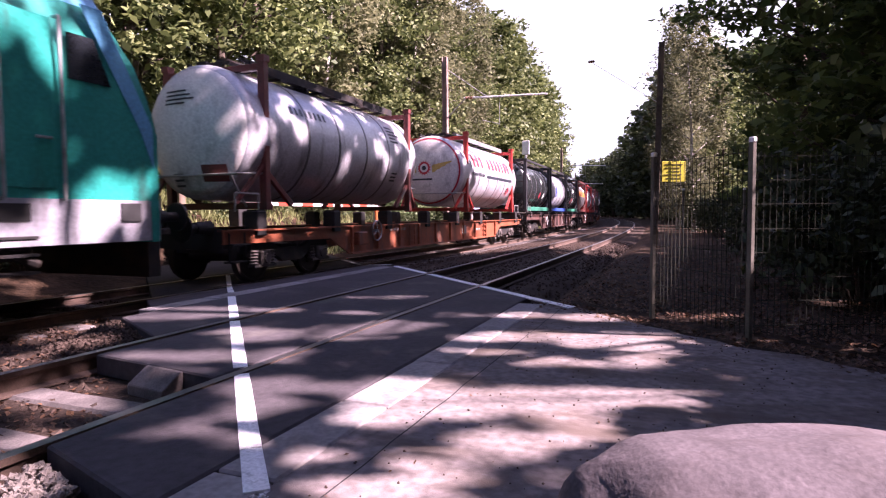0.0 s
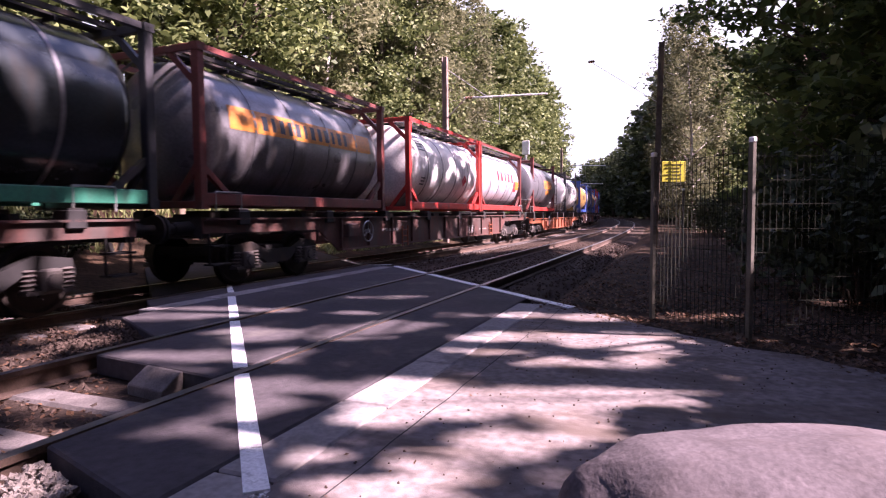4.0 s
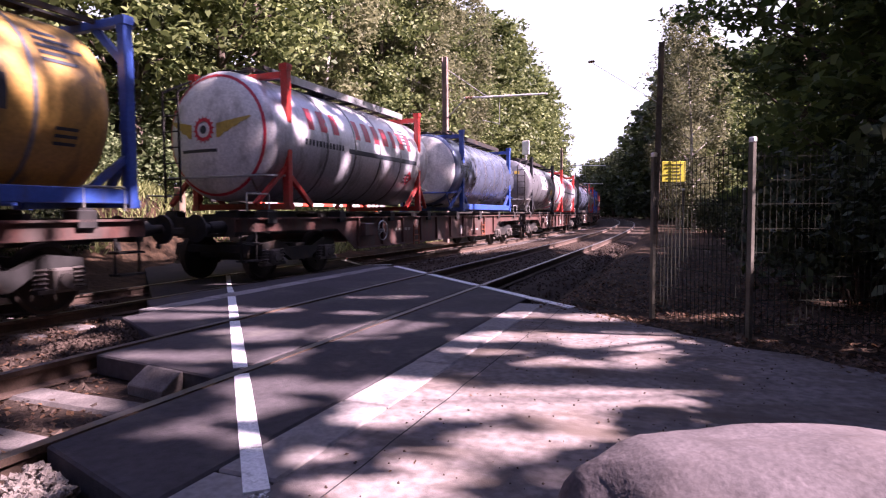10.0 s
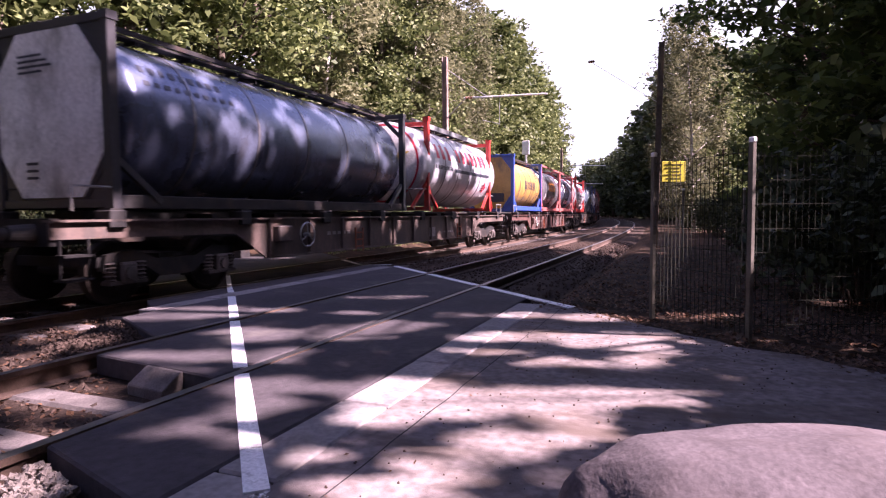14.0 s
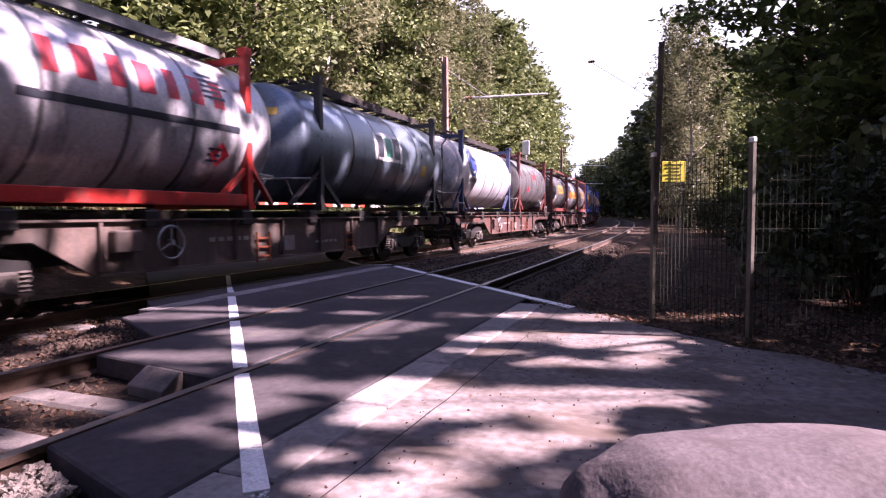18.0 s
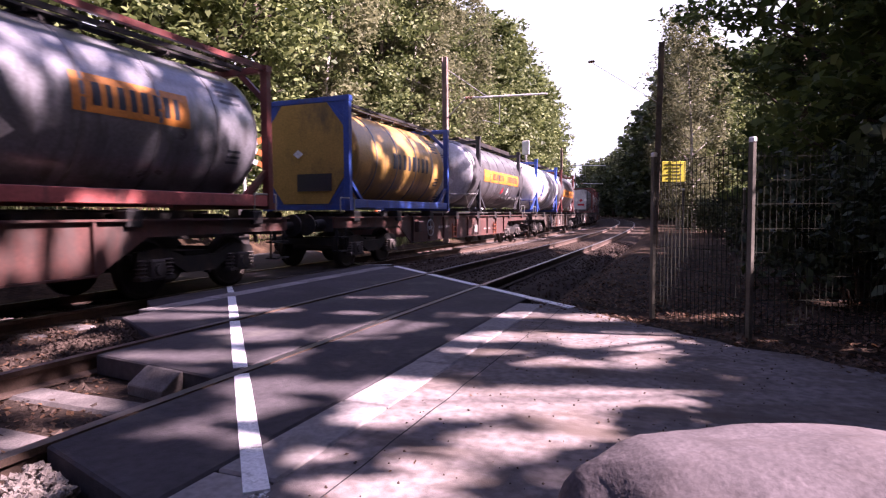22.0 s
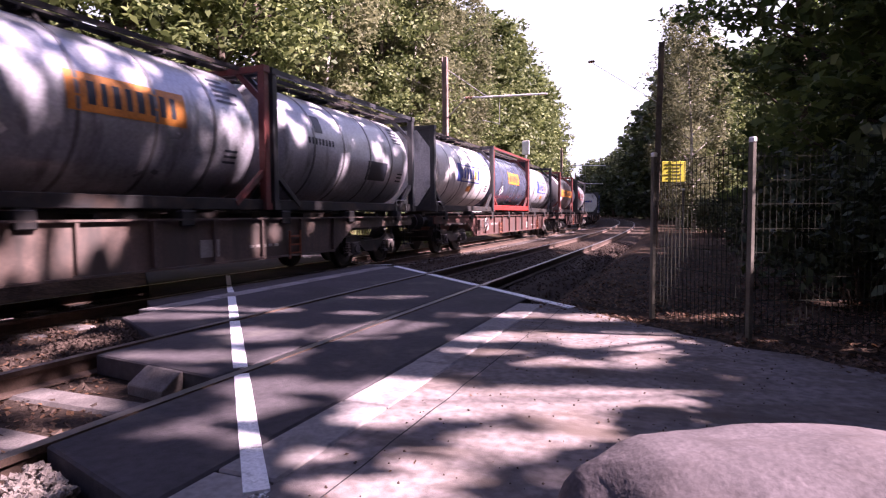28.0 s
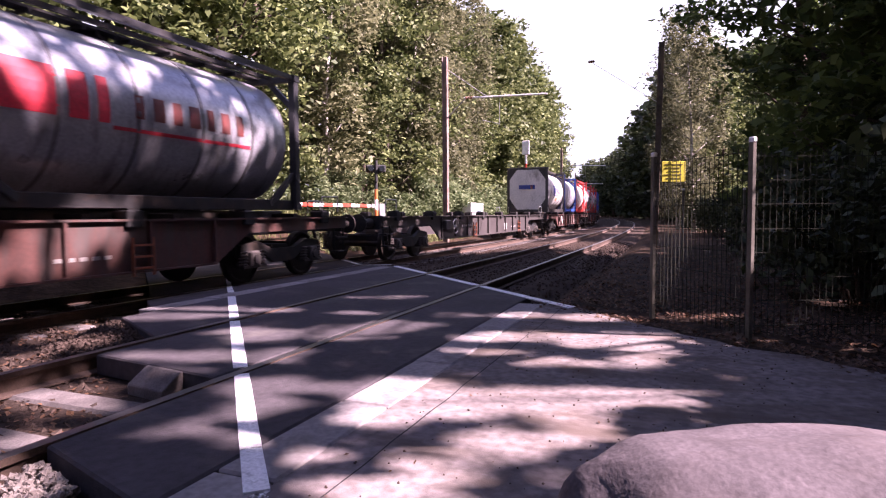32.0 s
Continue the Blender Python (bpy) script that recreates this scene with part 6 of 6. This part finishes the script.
# ---- the locomotive at the head ----
def locomotive():
    root = empty("locomotive")
    tagged(root, "teal and blue electric locomotive with grey skirt", "locomotive")
    hl = 8.75

    def shell(bm, z0, z1, grow=0.0):
        """The body: straight flanks, leaning cab ends."""
        def end_y(z):
            return hl - max(0.0, z - 2.25) * 0.42 - max(0.0, z - 3.1) * 0.25
        levels = [z0 + (z1 - z0) * i / 8 for i in range(9)]
        rings = []
        for z in levels:
            e = end_y(z) + grow
            hw = 1.46 + grow - max(0.0, z - 2.9) * 0.22
            rings.append([bm.verts.new(p) for p in ((-hw, -e + 0.28, z), (-hw + 0.5, -e, z), (hw - 0.5, -e, z), (hw, -e + 0.28, z), (hw, e - 0.28, z), (hw - 0.5, e, z), (-hw + 0.5, e, z), (-hw, e - 0.28, z))])
        for r0, r1 in zip(rings, rings[1:]):
            for i in range(8):
                bm.faces.new((r0[i], r0[(i + 1) % 8], r1[(i + 1) % 8], r1[i]))
        bm.faces.new(rings[0][::-1])
        bm.faces.new(rings[-1])
    bm = B()
    shell(bm, 1.26, 3.62)
    part("body", bm, P["teal"], root, "teal painted body side")
    bm = B()
    shell(bm, 0.72, 1.26, 0.004)
    part("skirt", bm, P["loco_grey"], root, "grey lower skirt")
    bm = B()
    prism(bm, [(-1.30, 3.62), (-1.1, 3.92), (-0.6, 4.05), (0.6, 4.05), (1.1, 3.92), (1.30, 3.62)], -hl + 0.95, hl - 0.95, "y")
    part("roof", bm, P["sky_blue"], root, "light blue roof")
    for sy in (-1, 1):
        for sx in (-1, 1):
            bm = B()
            prism(bm, [(sy * (hl - 0.36), 1.7), (sy * (hl - 0.36), 2.25), (sy * (hl - 1.08), 3.6), (sy * (hl - 1.36), 3.6), (sy * (hl - 0.56), 2.2)], sx * 1.462, sx * 1.472, "x")
            part("corner_panel", bm, P["sky_blue"], root, "light blue corner stripe")
        bm = B()
        plan = [(-1.468, sy * (hl - 0.29)), (-0.968, sy * (hl + 0.01)), (0.968, sy * (hl + 0.01)), (1.468, sy * (hl - 0.29)), (1.468, sy * (hl - 0.42)), (-1.468, sy * (hl - 0.42))]
        prism(bm, plan if sy > 0 else plan[::-1], 0.7, 1.27, "z")
        part("end_apron", bm, P["teal"], root, "teal apron below the cab end")
        bm = B()
        prism(bm, [(-1.05, 2.62), (1.05, 2.62), (0.95, 3.35), (-0.95, 3.35)], 0, 0.03, "y")
        wind = part("windscreen", bm, M["glass_dark"], root, "dark windscreen")
        wind.matrix_basis = pose(0, sy * (hl - 0.14), 0.0) @ pose(0, -sy * 0.17, 2.62, sy * 23, 0, 0) @ pose(0, 0, -2.62)
        for sx in (-1, 1):
            bm = B()
            prism(bm, [(sy * (hl - 0.98), 2.68), (sy * (hl - 1.2), 3.22), (sy * (hl - 1.54), 3.22), (sy * (hl - 1.54), 2.68)], sx * 1.44, sx * 1.475, "x")
            part("side_window", bm, M["glass_dark"], root, "dark cab side window")
            bm = B()
            box(bm, (sx * 1.463, sy * (hl - 2.02), 2.35), (0.02, 0.56, 1.95), bevel=0.006)
            door = part("cab_door", bm, P["teal"], root)
            bm = B()
            rod(bm, (sx * 1.52, sy * (hl - 1.80), 1.95), (sx * 1.52, sy * (hl - 1.98), 1.95), 0.018, seg=6)
            part("door_handle", bm, M["galvanised"], door)
            for yy in (1.68, 2.36):
                bm = B()
                rod(bm, (sx * 1.54, sy * (hl - yy), 1.25), (sx * 1.54, sy * (hl - yy), 3.35), 0.02, seg=8)
                for z in (1.25, 3.35):
                    rod(bm, (sx * 1.54, sy * (hl - yy), z), (sx * 1.44, sy * (hl - yy), z), 0.02, seg=6)
                part("handrail", bm, M["galvanised"], root)
            bm = B()
            box(bm, (sx * 1.462, sy * (hl - 2.3), 1.1), (0.03, 0.5, 0.2))
            part("step_recess", bm, M["black_rubber"], root)
            bm = B()
            box(bm, (sx * 1.47, sy * (hl - 0.75), 1.1), (0.03, 0.3, 0.24))
            part("lamp_recess", bm, M["black_rubber"], root)
            shared("buffer", ("buffer",), lambda b_: None, M["dark_steel"], root, pose(sx * 0.875, sy * hl, 1.04, 0, 0, 0 if sy > 0 else 180))
            for k in range(3):
                bm = B()
                box(bm, (sx * 1.36, sy * (hl - 2.2), 0.42 + k * 0.2), (0.25, 0.45, 0.03))
                part("step", bm, M["dark_steel"], root)
        bogie(root, sy * 5.2, 0.19)
        for sx in (-1, 1):
            bm = B()
            box(bm, (sx * 1.2, sy * 5.2, 0.7), (0.14, 3.3, 0.3), bevel=0.04)
            part("side_frame", bm, M["dark_steel"], root)
            bm = B()
            rod(bm, (sx * 1.25, sy * 6.9, 0.5), (sx * 1.25, sy * 6.3, 0.75), 0.06, seg=8)
            part("sand_pipe", bm, M["dark_steel"], root)
        bm = B()
        prism(bm, [(-1.3, 0.2), (1.3, 0.2), (1.3, 0.95), (-1.3, 0.95)], sy * (hl - 0.35), sy * (hl - 0.15), "y")
        part("plough", bm, M["dark_steel"], root)
    bm = B()
    box(bm, (0, 0, 0.7), (2.4, 5.6, 0.6), bevel=0.05)
    part("transformer_case", bm, M["dark_steel"], root)
    for sy in (-1, 1):
        bm = B()
        for sx in (-0.5, 0.5):
            rod(bm, (sx, sy * 5.0, 4.1), (sx * 0.8, sy * 3.9, 4.45), 0.03, seg=6)
            rod(bm, (sx * 0.8, sy * 3.9, 4.45), (sx * 1.4, sy * 5.2, 4.6), 0.025, seg=6)
        beam(bm, (-0.8, sy * 5.2, 4.6), (0.8, sy * 5.2, 4.6), 0.08, 0.03)
        part("pantograph", bm, M["dark_steel"], root)
    return root


loco = locomotive()
TRAIN.append((loco, 6.46 - 8.75, 0.19))


# ---- things beside the tracks ----
def fence_run(p0, p1, height, label, posts):
    """Steel bar fence between two points: posts, rails and single upright bars."""
    root = empty("fence", pose(p0[0], p0[1], 0))
    tagged(root, label, "fence")
    d = Vector((p1[0] - p0[0], p1[1] - p0[1], 0))
    length = d.length
    root.matrix_basis = pose(p0[0], p0[1], -0.03, 0, 0, math.degrees(math.atan2(d.y, d.x)))
    for x in posts:
        bm = B()
        box(bm, (x * length, 0, height / 2 + 0.01), (0.048, 0.045, height + 0.1), bevel=0.006)
        post_ob = part("post", bm, M["fence_post"], root, "weathered galvanised post")
        bm = B()
        box(bm, (x * length, 0, height + 0.075), (0.056, 0.053, 0.05), bevel=0.01)
        part("post_cap", bm, M["white_paint"], post_ob, "pale post cap")
    for z in (0.13, 0.34, 0.54, 0.75, 0.95, 1.16, 1.36, height - 0.02):
        shared("rail", ("frail", round(length, 2)), lambda bm: box(bm, (length / 2, 0, 0), (length, 0.006, 0.006)), M["green_steel"], root, pose(0, 0, z))
    k = int(length / 0.055)
    for i in range(1, k):
        shared("bar", ("fbar", height), lambda bm: box(bm, (0, 0, height / 2 + 0.03), (0.0045, 0.0045, height - 0.02)), M["green_steel"], root, pose(length * i / k, 0.012, 0))
    return root


POST_A, POST_B = (-0.28, 6.59), (0.54, 5.60)
fence_run(POST_A, POST_B, 1.62, "low steel bar fence panel with galvanised posts", (0.0, 1.0))
fence_run(POST_B, (3.4, 6.85), 1.58, "dark green steel bar fence in the shade of shrubs", (0.5, 1.0))
fence_run((0.02, 14.6), (2.6, 15.6), 1.55, "steel bar fence closing the soil path", (0.0, 0.5, 1.0))

# yellow notice on the fence
sign = empty("notice_sign", pose(-0.205, 6.37, 1.475, 0, 0, 22))
tagged(sign, "small yellow notice board with dark unreadable lines", "sign")
bm = B()
box(bm, (0.12, -0.02, 0), (0.232, 0.008, 0.205), bevel=0.003)
board = part("board", bm, M["sign_yellow"], sign)
for i in range(5):
    bm = B()
    box(bm, (0.12 - 0.012 * (i % 2), -0.026, 0.07 - i * 0.034), (0.18 - 0.03 * (i % 3), 0.003, 0.006))
    part("print_line", bm, M["ink"], board)

# mast of the near track, with its inclined bracket
mast = empty("catenary_mast", pose(-0.8, 19.8, -0.03, 0, 0.35, 0))
tagged(mast, "slim dark rusty catenary mast beside the soil path", "mast")
bm = B()
beam(bm, (0, 0, -0.2), (0.1, 0, 6.35), 0.17, 0.17, (0, 1, 0))
part("pole", bm, M["timber_post"], mast)
bm = B()
rod(bm, (0.07, 0, 4.5), (-2.1, 0.0, 6.0), 0.007, seg=8)
part("bracket_tube", bm, M["galvanised"], mast)
bm = B()
lathe(bm, [(-0.12, 0.02), (-0.1, 0.055), (-0.06, 0.03), (-0.03, 0.055), (0.01, 0.03), (0.04, 0.055), (0.09, 0.02)], 12, "x", (-2.0, 0, 5.97))
part("insulator", bm, M["insulator"], mast)

# mast of the far track with its cantilever
mast = empty("catenary_mast", pose(-11.0, 27.7, -0.35))
tagged(mast, "tall steel catenary mast with a horizontal cantilever over the track", "mast")
bm = B()
for sx in (-1, 1):
    box(bm, (sx * 0.115, 0, 4.6), (0.02, 0.24, 9.2))
box(bm, (0, 0, 4.6), (0.22, 0.02, 9.2))
part("pole", bm, M["mast_steel"] if "mast_steel" in M else M["timber_post"], mast)
bm = B()
rod(bm, (0.1, 0, 6.2), (1.1, 0, 7.15), 0.035, seg=8)
rod(bm, (0.1, 0, 8.6), (2.1, 0, 7.15), 0.018, seg=8)
part("stay_tube", bm, M["galvanised"], mast)
bm = B()
rod(bm, (1.0, 0, 7.12), (5.1, 0, 7.0), 0.045, seg=8)
part("cantilever_tube", bm, M["white_paint"], mast, "pale cantilever tube")
bm = B()
lathe(bm, [(-0.25, 0.03), (-0.2, 0.075), (-0.12, 0.04), (-0.06, 0.075), (0.0, 0.04), (0.06, 0.075), (0.15, 0.03)], 12, "x", (1.3, 0, 7.11))
part("insulator", bm, M["insulator"], mast)
bm = B()
rod(bm, (2.8, 0, 7.05), (2.8, 0, 5.75), 0.015, seg=6)
rod(bm, (1.9, 0, 6.0), (2.8, 0, 5.75), 0.014, seg=6)
part("steady_arm", bm, M["galvanised"], mast)
for s_ in (72.0, 116.0):
    copy_thing(mast, along(s_, -11.0, -0.35))


# overhead wires of both tracks
def wire(name, off, z, sag, label):
    vs, fs = [], []
    ss = steps([(-60, 200, 4)])
    for s_ in ss:
        q = ((s_ - 27.7) / 44.3) % 1.0
        p = at_line(s_, off, z - sag * 4 * q * (1 - q))
        vs += [(p.x - 0.0022, p.y, p.z), (p.x + 0.0022, p.y, p.z), (p.x, p.y, p.z + 0.004)]
    for j in range(len(ss) - 1):
        for a, b in ((0, 1), (1, 2), (2, 0)):
            fs.append((j * 3 + a, j * 3 + b, j * 3 + 3 + b, j * 3 + 3 + a))
    return tagged(mesh_ob(name, vs, fs, M["copper"]), label, "overhead wire", kind="structure")


for off in (FAR_TRACK, NEAR_TRACK):
    wire("contact_wire", off, 5.45, 0.0, "thin dark contact wire over the track")

# crossing warning cross beyond the far track
cross = empty("warning_cross", pose(-12.5, 14.7, 0.0, 0, 0, 22 + 18))
cross.location.z = ground_height(-12.5, 14.7)
tagged(cross, "white crossing warning cross with red arm tips on a post", "warning sign")
zc = 3.2 - cross.location.z
bm = B()
rod(bm, (0, 0.05, -0.1), (0, 0.05, zc + 0.3), 0.045, seg=10)
part("pole", bm, M["white_paint"], cross)
for sgn in (-1, 1):
    turn = pose(0, 0, 0, 0, sgn * 21, 0)
    bm = B()
    box(bm, (0, -0.012 * (sgn + 2), zc), (0.84, 0.02, 0.17), turn)
    arm = part("arm", bm, M["white_paint"], cross)
    for e in (-1, 1):
        bm = B()
        c = turn @ Vector((e * 0.53, 0, 0))
        box(bm, (c.x, -0.012 * (sgn + 2), zc + c.z), (0.22, 0.02, 0.17), turn)
        part("arm_tip", bm, M["signal_orange"], arm, "red reflecting arm tip")

# the half cross below it, for more than one track
for e in (-1, 1):
    turn = pose(0, 0, 0, 0, e * 21, 0)
    bm = B()
    c = turn @ Vector((e * 0.21, 0, 0))
    box(bm, (c.x, -0.05, zc - 0.35 + c.z), (0.42, 0.02, 0.15), turn)
    arm = part("half_arm", bm, M["white_paint"], cross)
    bm = B()
    c = turn @ Vector((e * 0.53, 0, 0))
    box(bm, (c.x, -0.05, zc - 0.35 + c.z), (0.22, 0.02, 0.15), turn)
    part("arm_tip", bm, M["signal_orange"], arm, "red reflecting arm tip")

# lowered barrier with red and white fields
barrier = empty("crossing_barrier", pose(-12.45, 14.9, 1.46))
tagged(barrier, "lowered crossing barrier boom in red and white fields", "barrier")
k = 12
for i in range(k):
    bm = B()
    box(bm, (0, (i + 0.5) * 8.0 / k, 0.01 * i / k), (0.05, 8.0 / k - 0.004, 0.13), bevel=0.008)
    part("field", bm, M["white_paint"] if i % 2 else M["signal_red"], barrier)
bm = B()
base_z = ground_height(-12.3, 23.1) - 1.46
box(bm, (0.1, 8.25, (base_z + 0.1) / 2), (0.36, 0.5, 0.1 - base_z), bevel=0.02)
part("drive_case", bm, M["galvanised"], barrier)

# its drive at the near end, with the counterweight arms
bm = B()
base_z = ground_height(-12.5, 14.4) - 1.46
box(bm, (0.0, -0.55, (base_z + 0.2) / 2), (0.4, 0.45, 0.2 - base_z), bevel=0.02)
part("drive_case", bm, M["dark_steel"], barrier, "dark grey barrier drive")
for sx in (-0.24, 0.24):
    bm = B()
    beam(bm, (sx, 0.1, 0.0), (sx, -1.2, 0.16), 0.05, 0.14)
    box(bm, (sx, -1.25, 0.17), (0.09, 0.4, 0.3), bevel=0.02)
    part("counterweight", bm, M["dark_steel"], barrier)

# short weathered timber post on the bank
post = empty("timber_post", pose(-14.1, 13.7, ground_height(-14.1, 13.7)))
tagged(post, "short weathered wooden post on the sunny bank", "post")
bm = B()
box(bm, (0, 0, 0.35), (0.24, 0.24, 1.3), bevel=0.025)
part("shaft", bm, M["weathered_wood"], post)

# signal lamps by the crossing
lamp = empty("crossing_signal", pose(-12.2, 22.6, ground_height(-12.2, 22.6), 0, 0, 35))
tagged(lamp, "black crossing signal head on a red and white post", "signal")
lz = 3.05 - lamp.location.z
for i in range(6):
    bm = B()
    rod(bm, (0, 0, i * lz / 7 - (0.1 if i == 0 else 0)), (0, 0, (i + 1) * lz / 7), 0.075, seg=10)
    part("post_field", bm, M["black_rubber"] if i > 4 else M["white_paint"] if i % 2 else M["signal_orange"], lamp)
bm = B()
box(bm, (0, -0.06, lz), (0.85, 0.1, 0.34), bevel=0.05)
head = part("head", bm, M["black_rubber"], lamp)
bm = B()
rod(bm, (0, -0.1, lz - 0.55), (0, -0.1, lz + 0.35), 0.07, seg=10)
part("upper_post", bm, M["black_rubber"], lamp, "black upper end of the post")
for sx in (-0.24, 0.24):
    bm = B()
    lathe(bm, [(-0.14, 0.115), (-0.12, 0.125), (0.0, 0.12), (0.001, 0.001)], 16, "y", (sx, -0.1, lz))
    part("lamp_hood", bm, M["glass_dark"], head)

# line-side signal with a pale board, far along the line
sig = empty("line_signal", along(49.0, -11.3, -0.35))
tagged(sig, "line-side signal with a white board on a red and white post", "signal")
bm = B()
box(bm, (0, 0, 6.9), (0.62, 0.1, 1.15), bevel=0.03)
part("board", bm, M["white_paint"], sig)
for i in range(8):
    bm = B()
    box(bm, (0, 0.06, 0.4 + i * 0.8), (0.16, 0.12, 0.8))
    part("mast_field", bm, M["white_paint"] if i % 2 else M["signal_red"], sig)

# pale rounded boulder at the edge of the path
bm = B()
bmesh.ops.create_icosphere(bm, subdivisions=5, radius=1.0)
for v in bm.verts:
    n_ = noise.fractal(v.co * 2.1, 1.0, 2.0, 4)
    q = v.co.copy()
    up_ = max(0.0, q.z) ** 0.36
    q *= 1 + 0.05 * n_
    v.co = Vector((q.x * 0.85, q.y * 0.44, (0.6 - 0.13 * q.x + 0.022 * n_) * up_ if q.z > 0 else -0.04))
boulder = part("boulder", bm, M["boulder"], smooth=True)
boulder.matrix_basis = pose(0.58, 1.37, -0.01, 0, 0, 14)
tagged(boulder, "large pale smooth boulder at the edge of the asphalt path", "boulder")

# low white lineside case beyond the far track
case = empty("lineside_case", along(36.5, -12.2, 0.0))
case.location.z = 1.2
tagged(case, "low white lineside equipment case with a blue panel", "equipment case")
bm = B()
box(bm, (0, 0, 0.3), (0.6, 2.6, 0.6), bevel=0.02)
part("cabinet", bm, M["white_paint"], case)
bm = B()
box(bm, (0.31, -0.2, 0.25), (0.02, 1.9, 0.32))
part("panel", bm, M["case_blue"], case, "pale blue panel")
bm = B()
box(bm, (0, 0, -0.6), (0.5, 2.4, 1.2))
part("plinth", bm, M["concrete"], case)

# grass on the bank beyond the train
rng = np.random.default_rng(5)
n = 36000
gs, go = np.concatenate([rng.uniform(4, 56, 22000), rng.uniform(2, 17, n - 22000)]), -11.2 - 6.5 * rng.random(n) ** 1.1
keep = []
for a, b in zip(gs, go):
    p = at_line(a, b)
    if p.x > -13.0 and p.y < 17.0:
        continue
    if p.x > -13.6 and road_left(p.x) - 0.5 < p.y < road_right(p.x) + 0.5:
        continue
    keep.append((p.x, p.y, ground_height(p.x, p.y)))
base = np.array(keep)
n = len(base)
ang = rng.uniform(0, 6.28, n)
hgt = rng.uniform(0.08, 0.36, n)
wid = 0.025
dx, dy = np.cos(ang) * wid, np.sin(ang) * wid
lean = rng.normal(0, 0.12, (n, 2))
v = np.stack([base + np.stack([-dx, -dy, np.zeros(n)], 1), base + np.stack([dx, dy, np.zeros(n)], 1), base + np.stack([dx * 0.3 + lean[:, 0], dy * 0.3 + lean[:, 1], hgt], 1), base + np.stack([-dx * 0.3 + lean[:, 0], -dy * 0.3 + lean[:, 1], hgt], 1)], axis=1).reshape(-1, 3)
grass = new("grass", fast_mesh("grass", v, np.arange(n * 4).reshape(-1, 4), M["grass"]))
tagged(grass, "tall pale green grass on the bank", "grass", kind="stuff")


# ---- the train runs along the far track ----
PACE = (0.0, 20.82, 41.75, 62.71, 83.8, 105.11, 126.68, 148.61, 171.0, 193.62, 216.48, 239.47, 262.36, 285.05, 307.64, 330.0, 352.34)


def travelled(t):
    """Metres run since the start, smooth between the two-second marks."""
    i = min(15, int(t / 2))
    f = t / 2 - i
    p = [PACE[j] if 0 <= j < 17 else (2 * PACE[0] - PACE[1] if j < 0 else 2 * PACE[16] - PACE[15]) for j in (i - 1, i, i + 1, i + 2)]
    a, b = (p[2] - p[0]) / 2, (p[3] - p[1]) / 2
    return p[1] * (2 * f ** 3 - 3 * f ** 2 + 1) + p[2] * (3 * f ** 2 - 2 * f ** 3) + a * (f ** 3 - 2 * f ** 2 + f) + b * (f ** 3 - f ** 2)


def motions():
    marks = [i * 1.0 for i in range(33)]
    for thing, place, height in TRAIN:
        walk(thing, [(t, along(place - travelled(t), FAR_TRACK, FAR_RAIL_TOP + height)) for t in marks])
    home = {thing: place for thing, place, _ in TRAIN}
    fine = [i / 30 for i in range(961)]
    for w in wheels:
        place = home[w.parent.parent]
        base = w.matrix_basis.copy()
        rows, last = [], None
        for t in fine:
            s = place - travelled(t)
            turn = travelled(t) / WHEEL_R
            if t in (0.0, 32.0) or -16 < s < 30:
                if last is None or t == 32.0 or turn - last > 0.7:
                    if -16 < s < 30 or last is None:
                        last = turn
                    rows.append((t, base @ Matrix.Rotation(last, 4, "X")))
        clean = []
        for t, m in rows:
            if clean and t - clean[-1][0] < 0.03:
                continue
            clean.append((t, m))
        walk(w, clean)


motions()
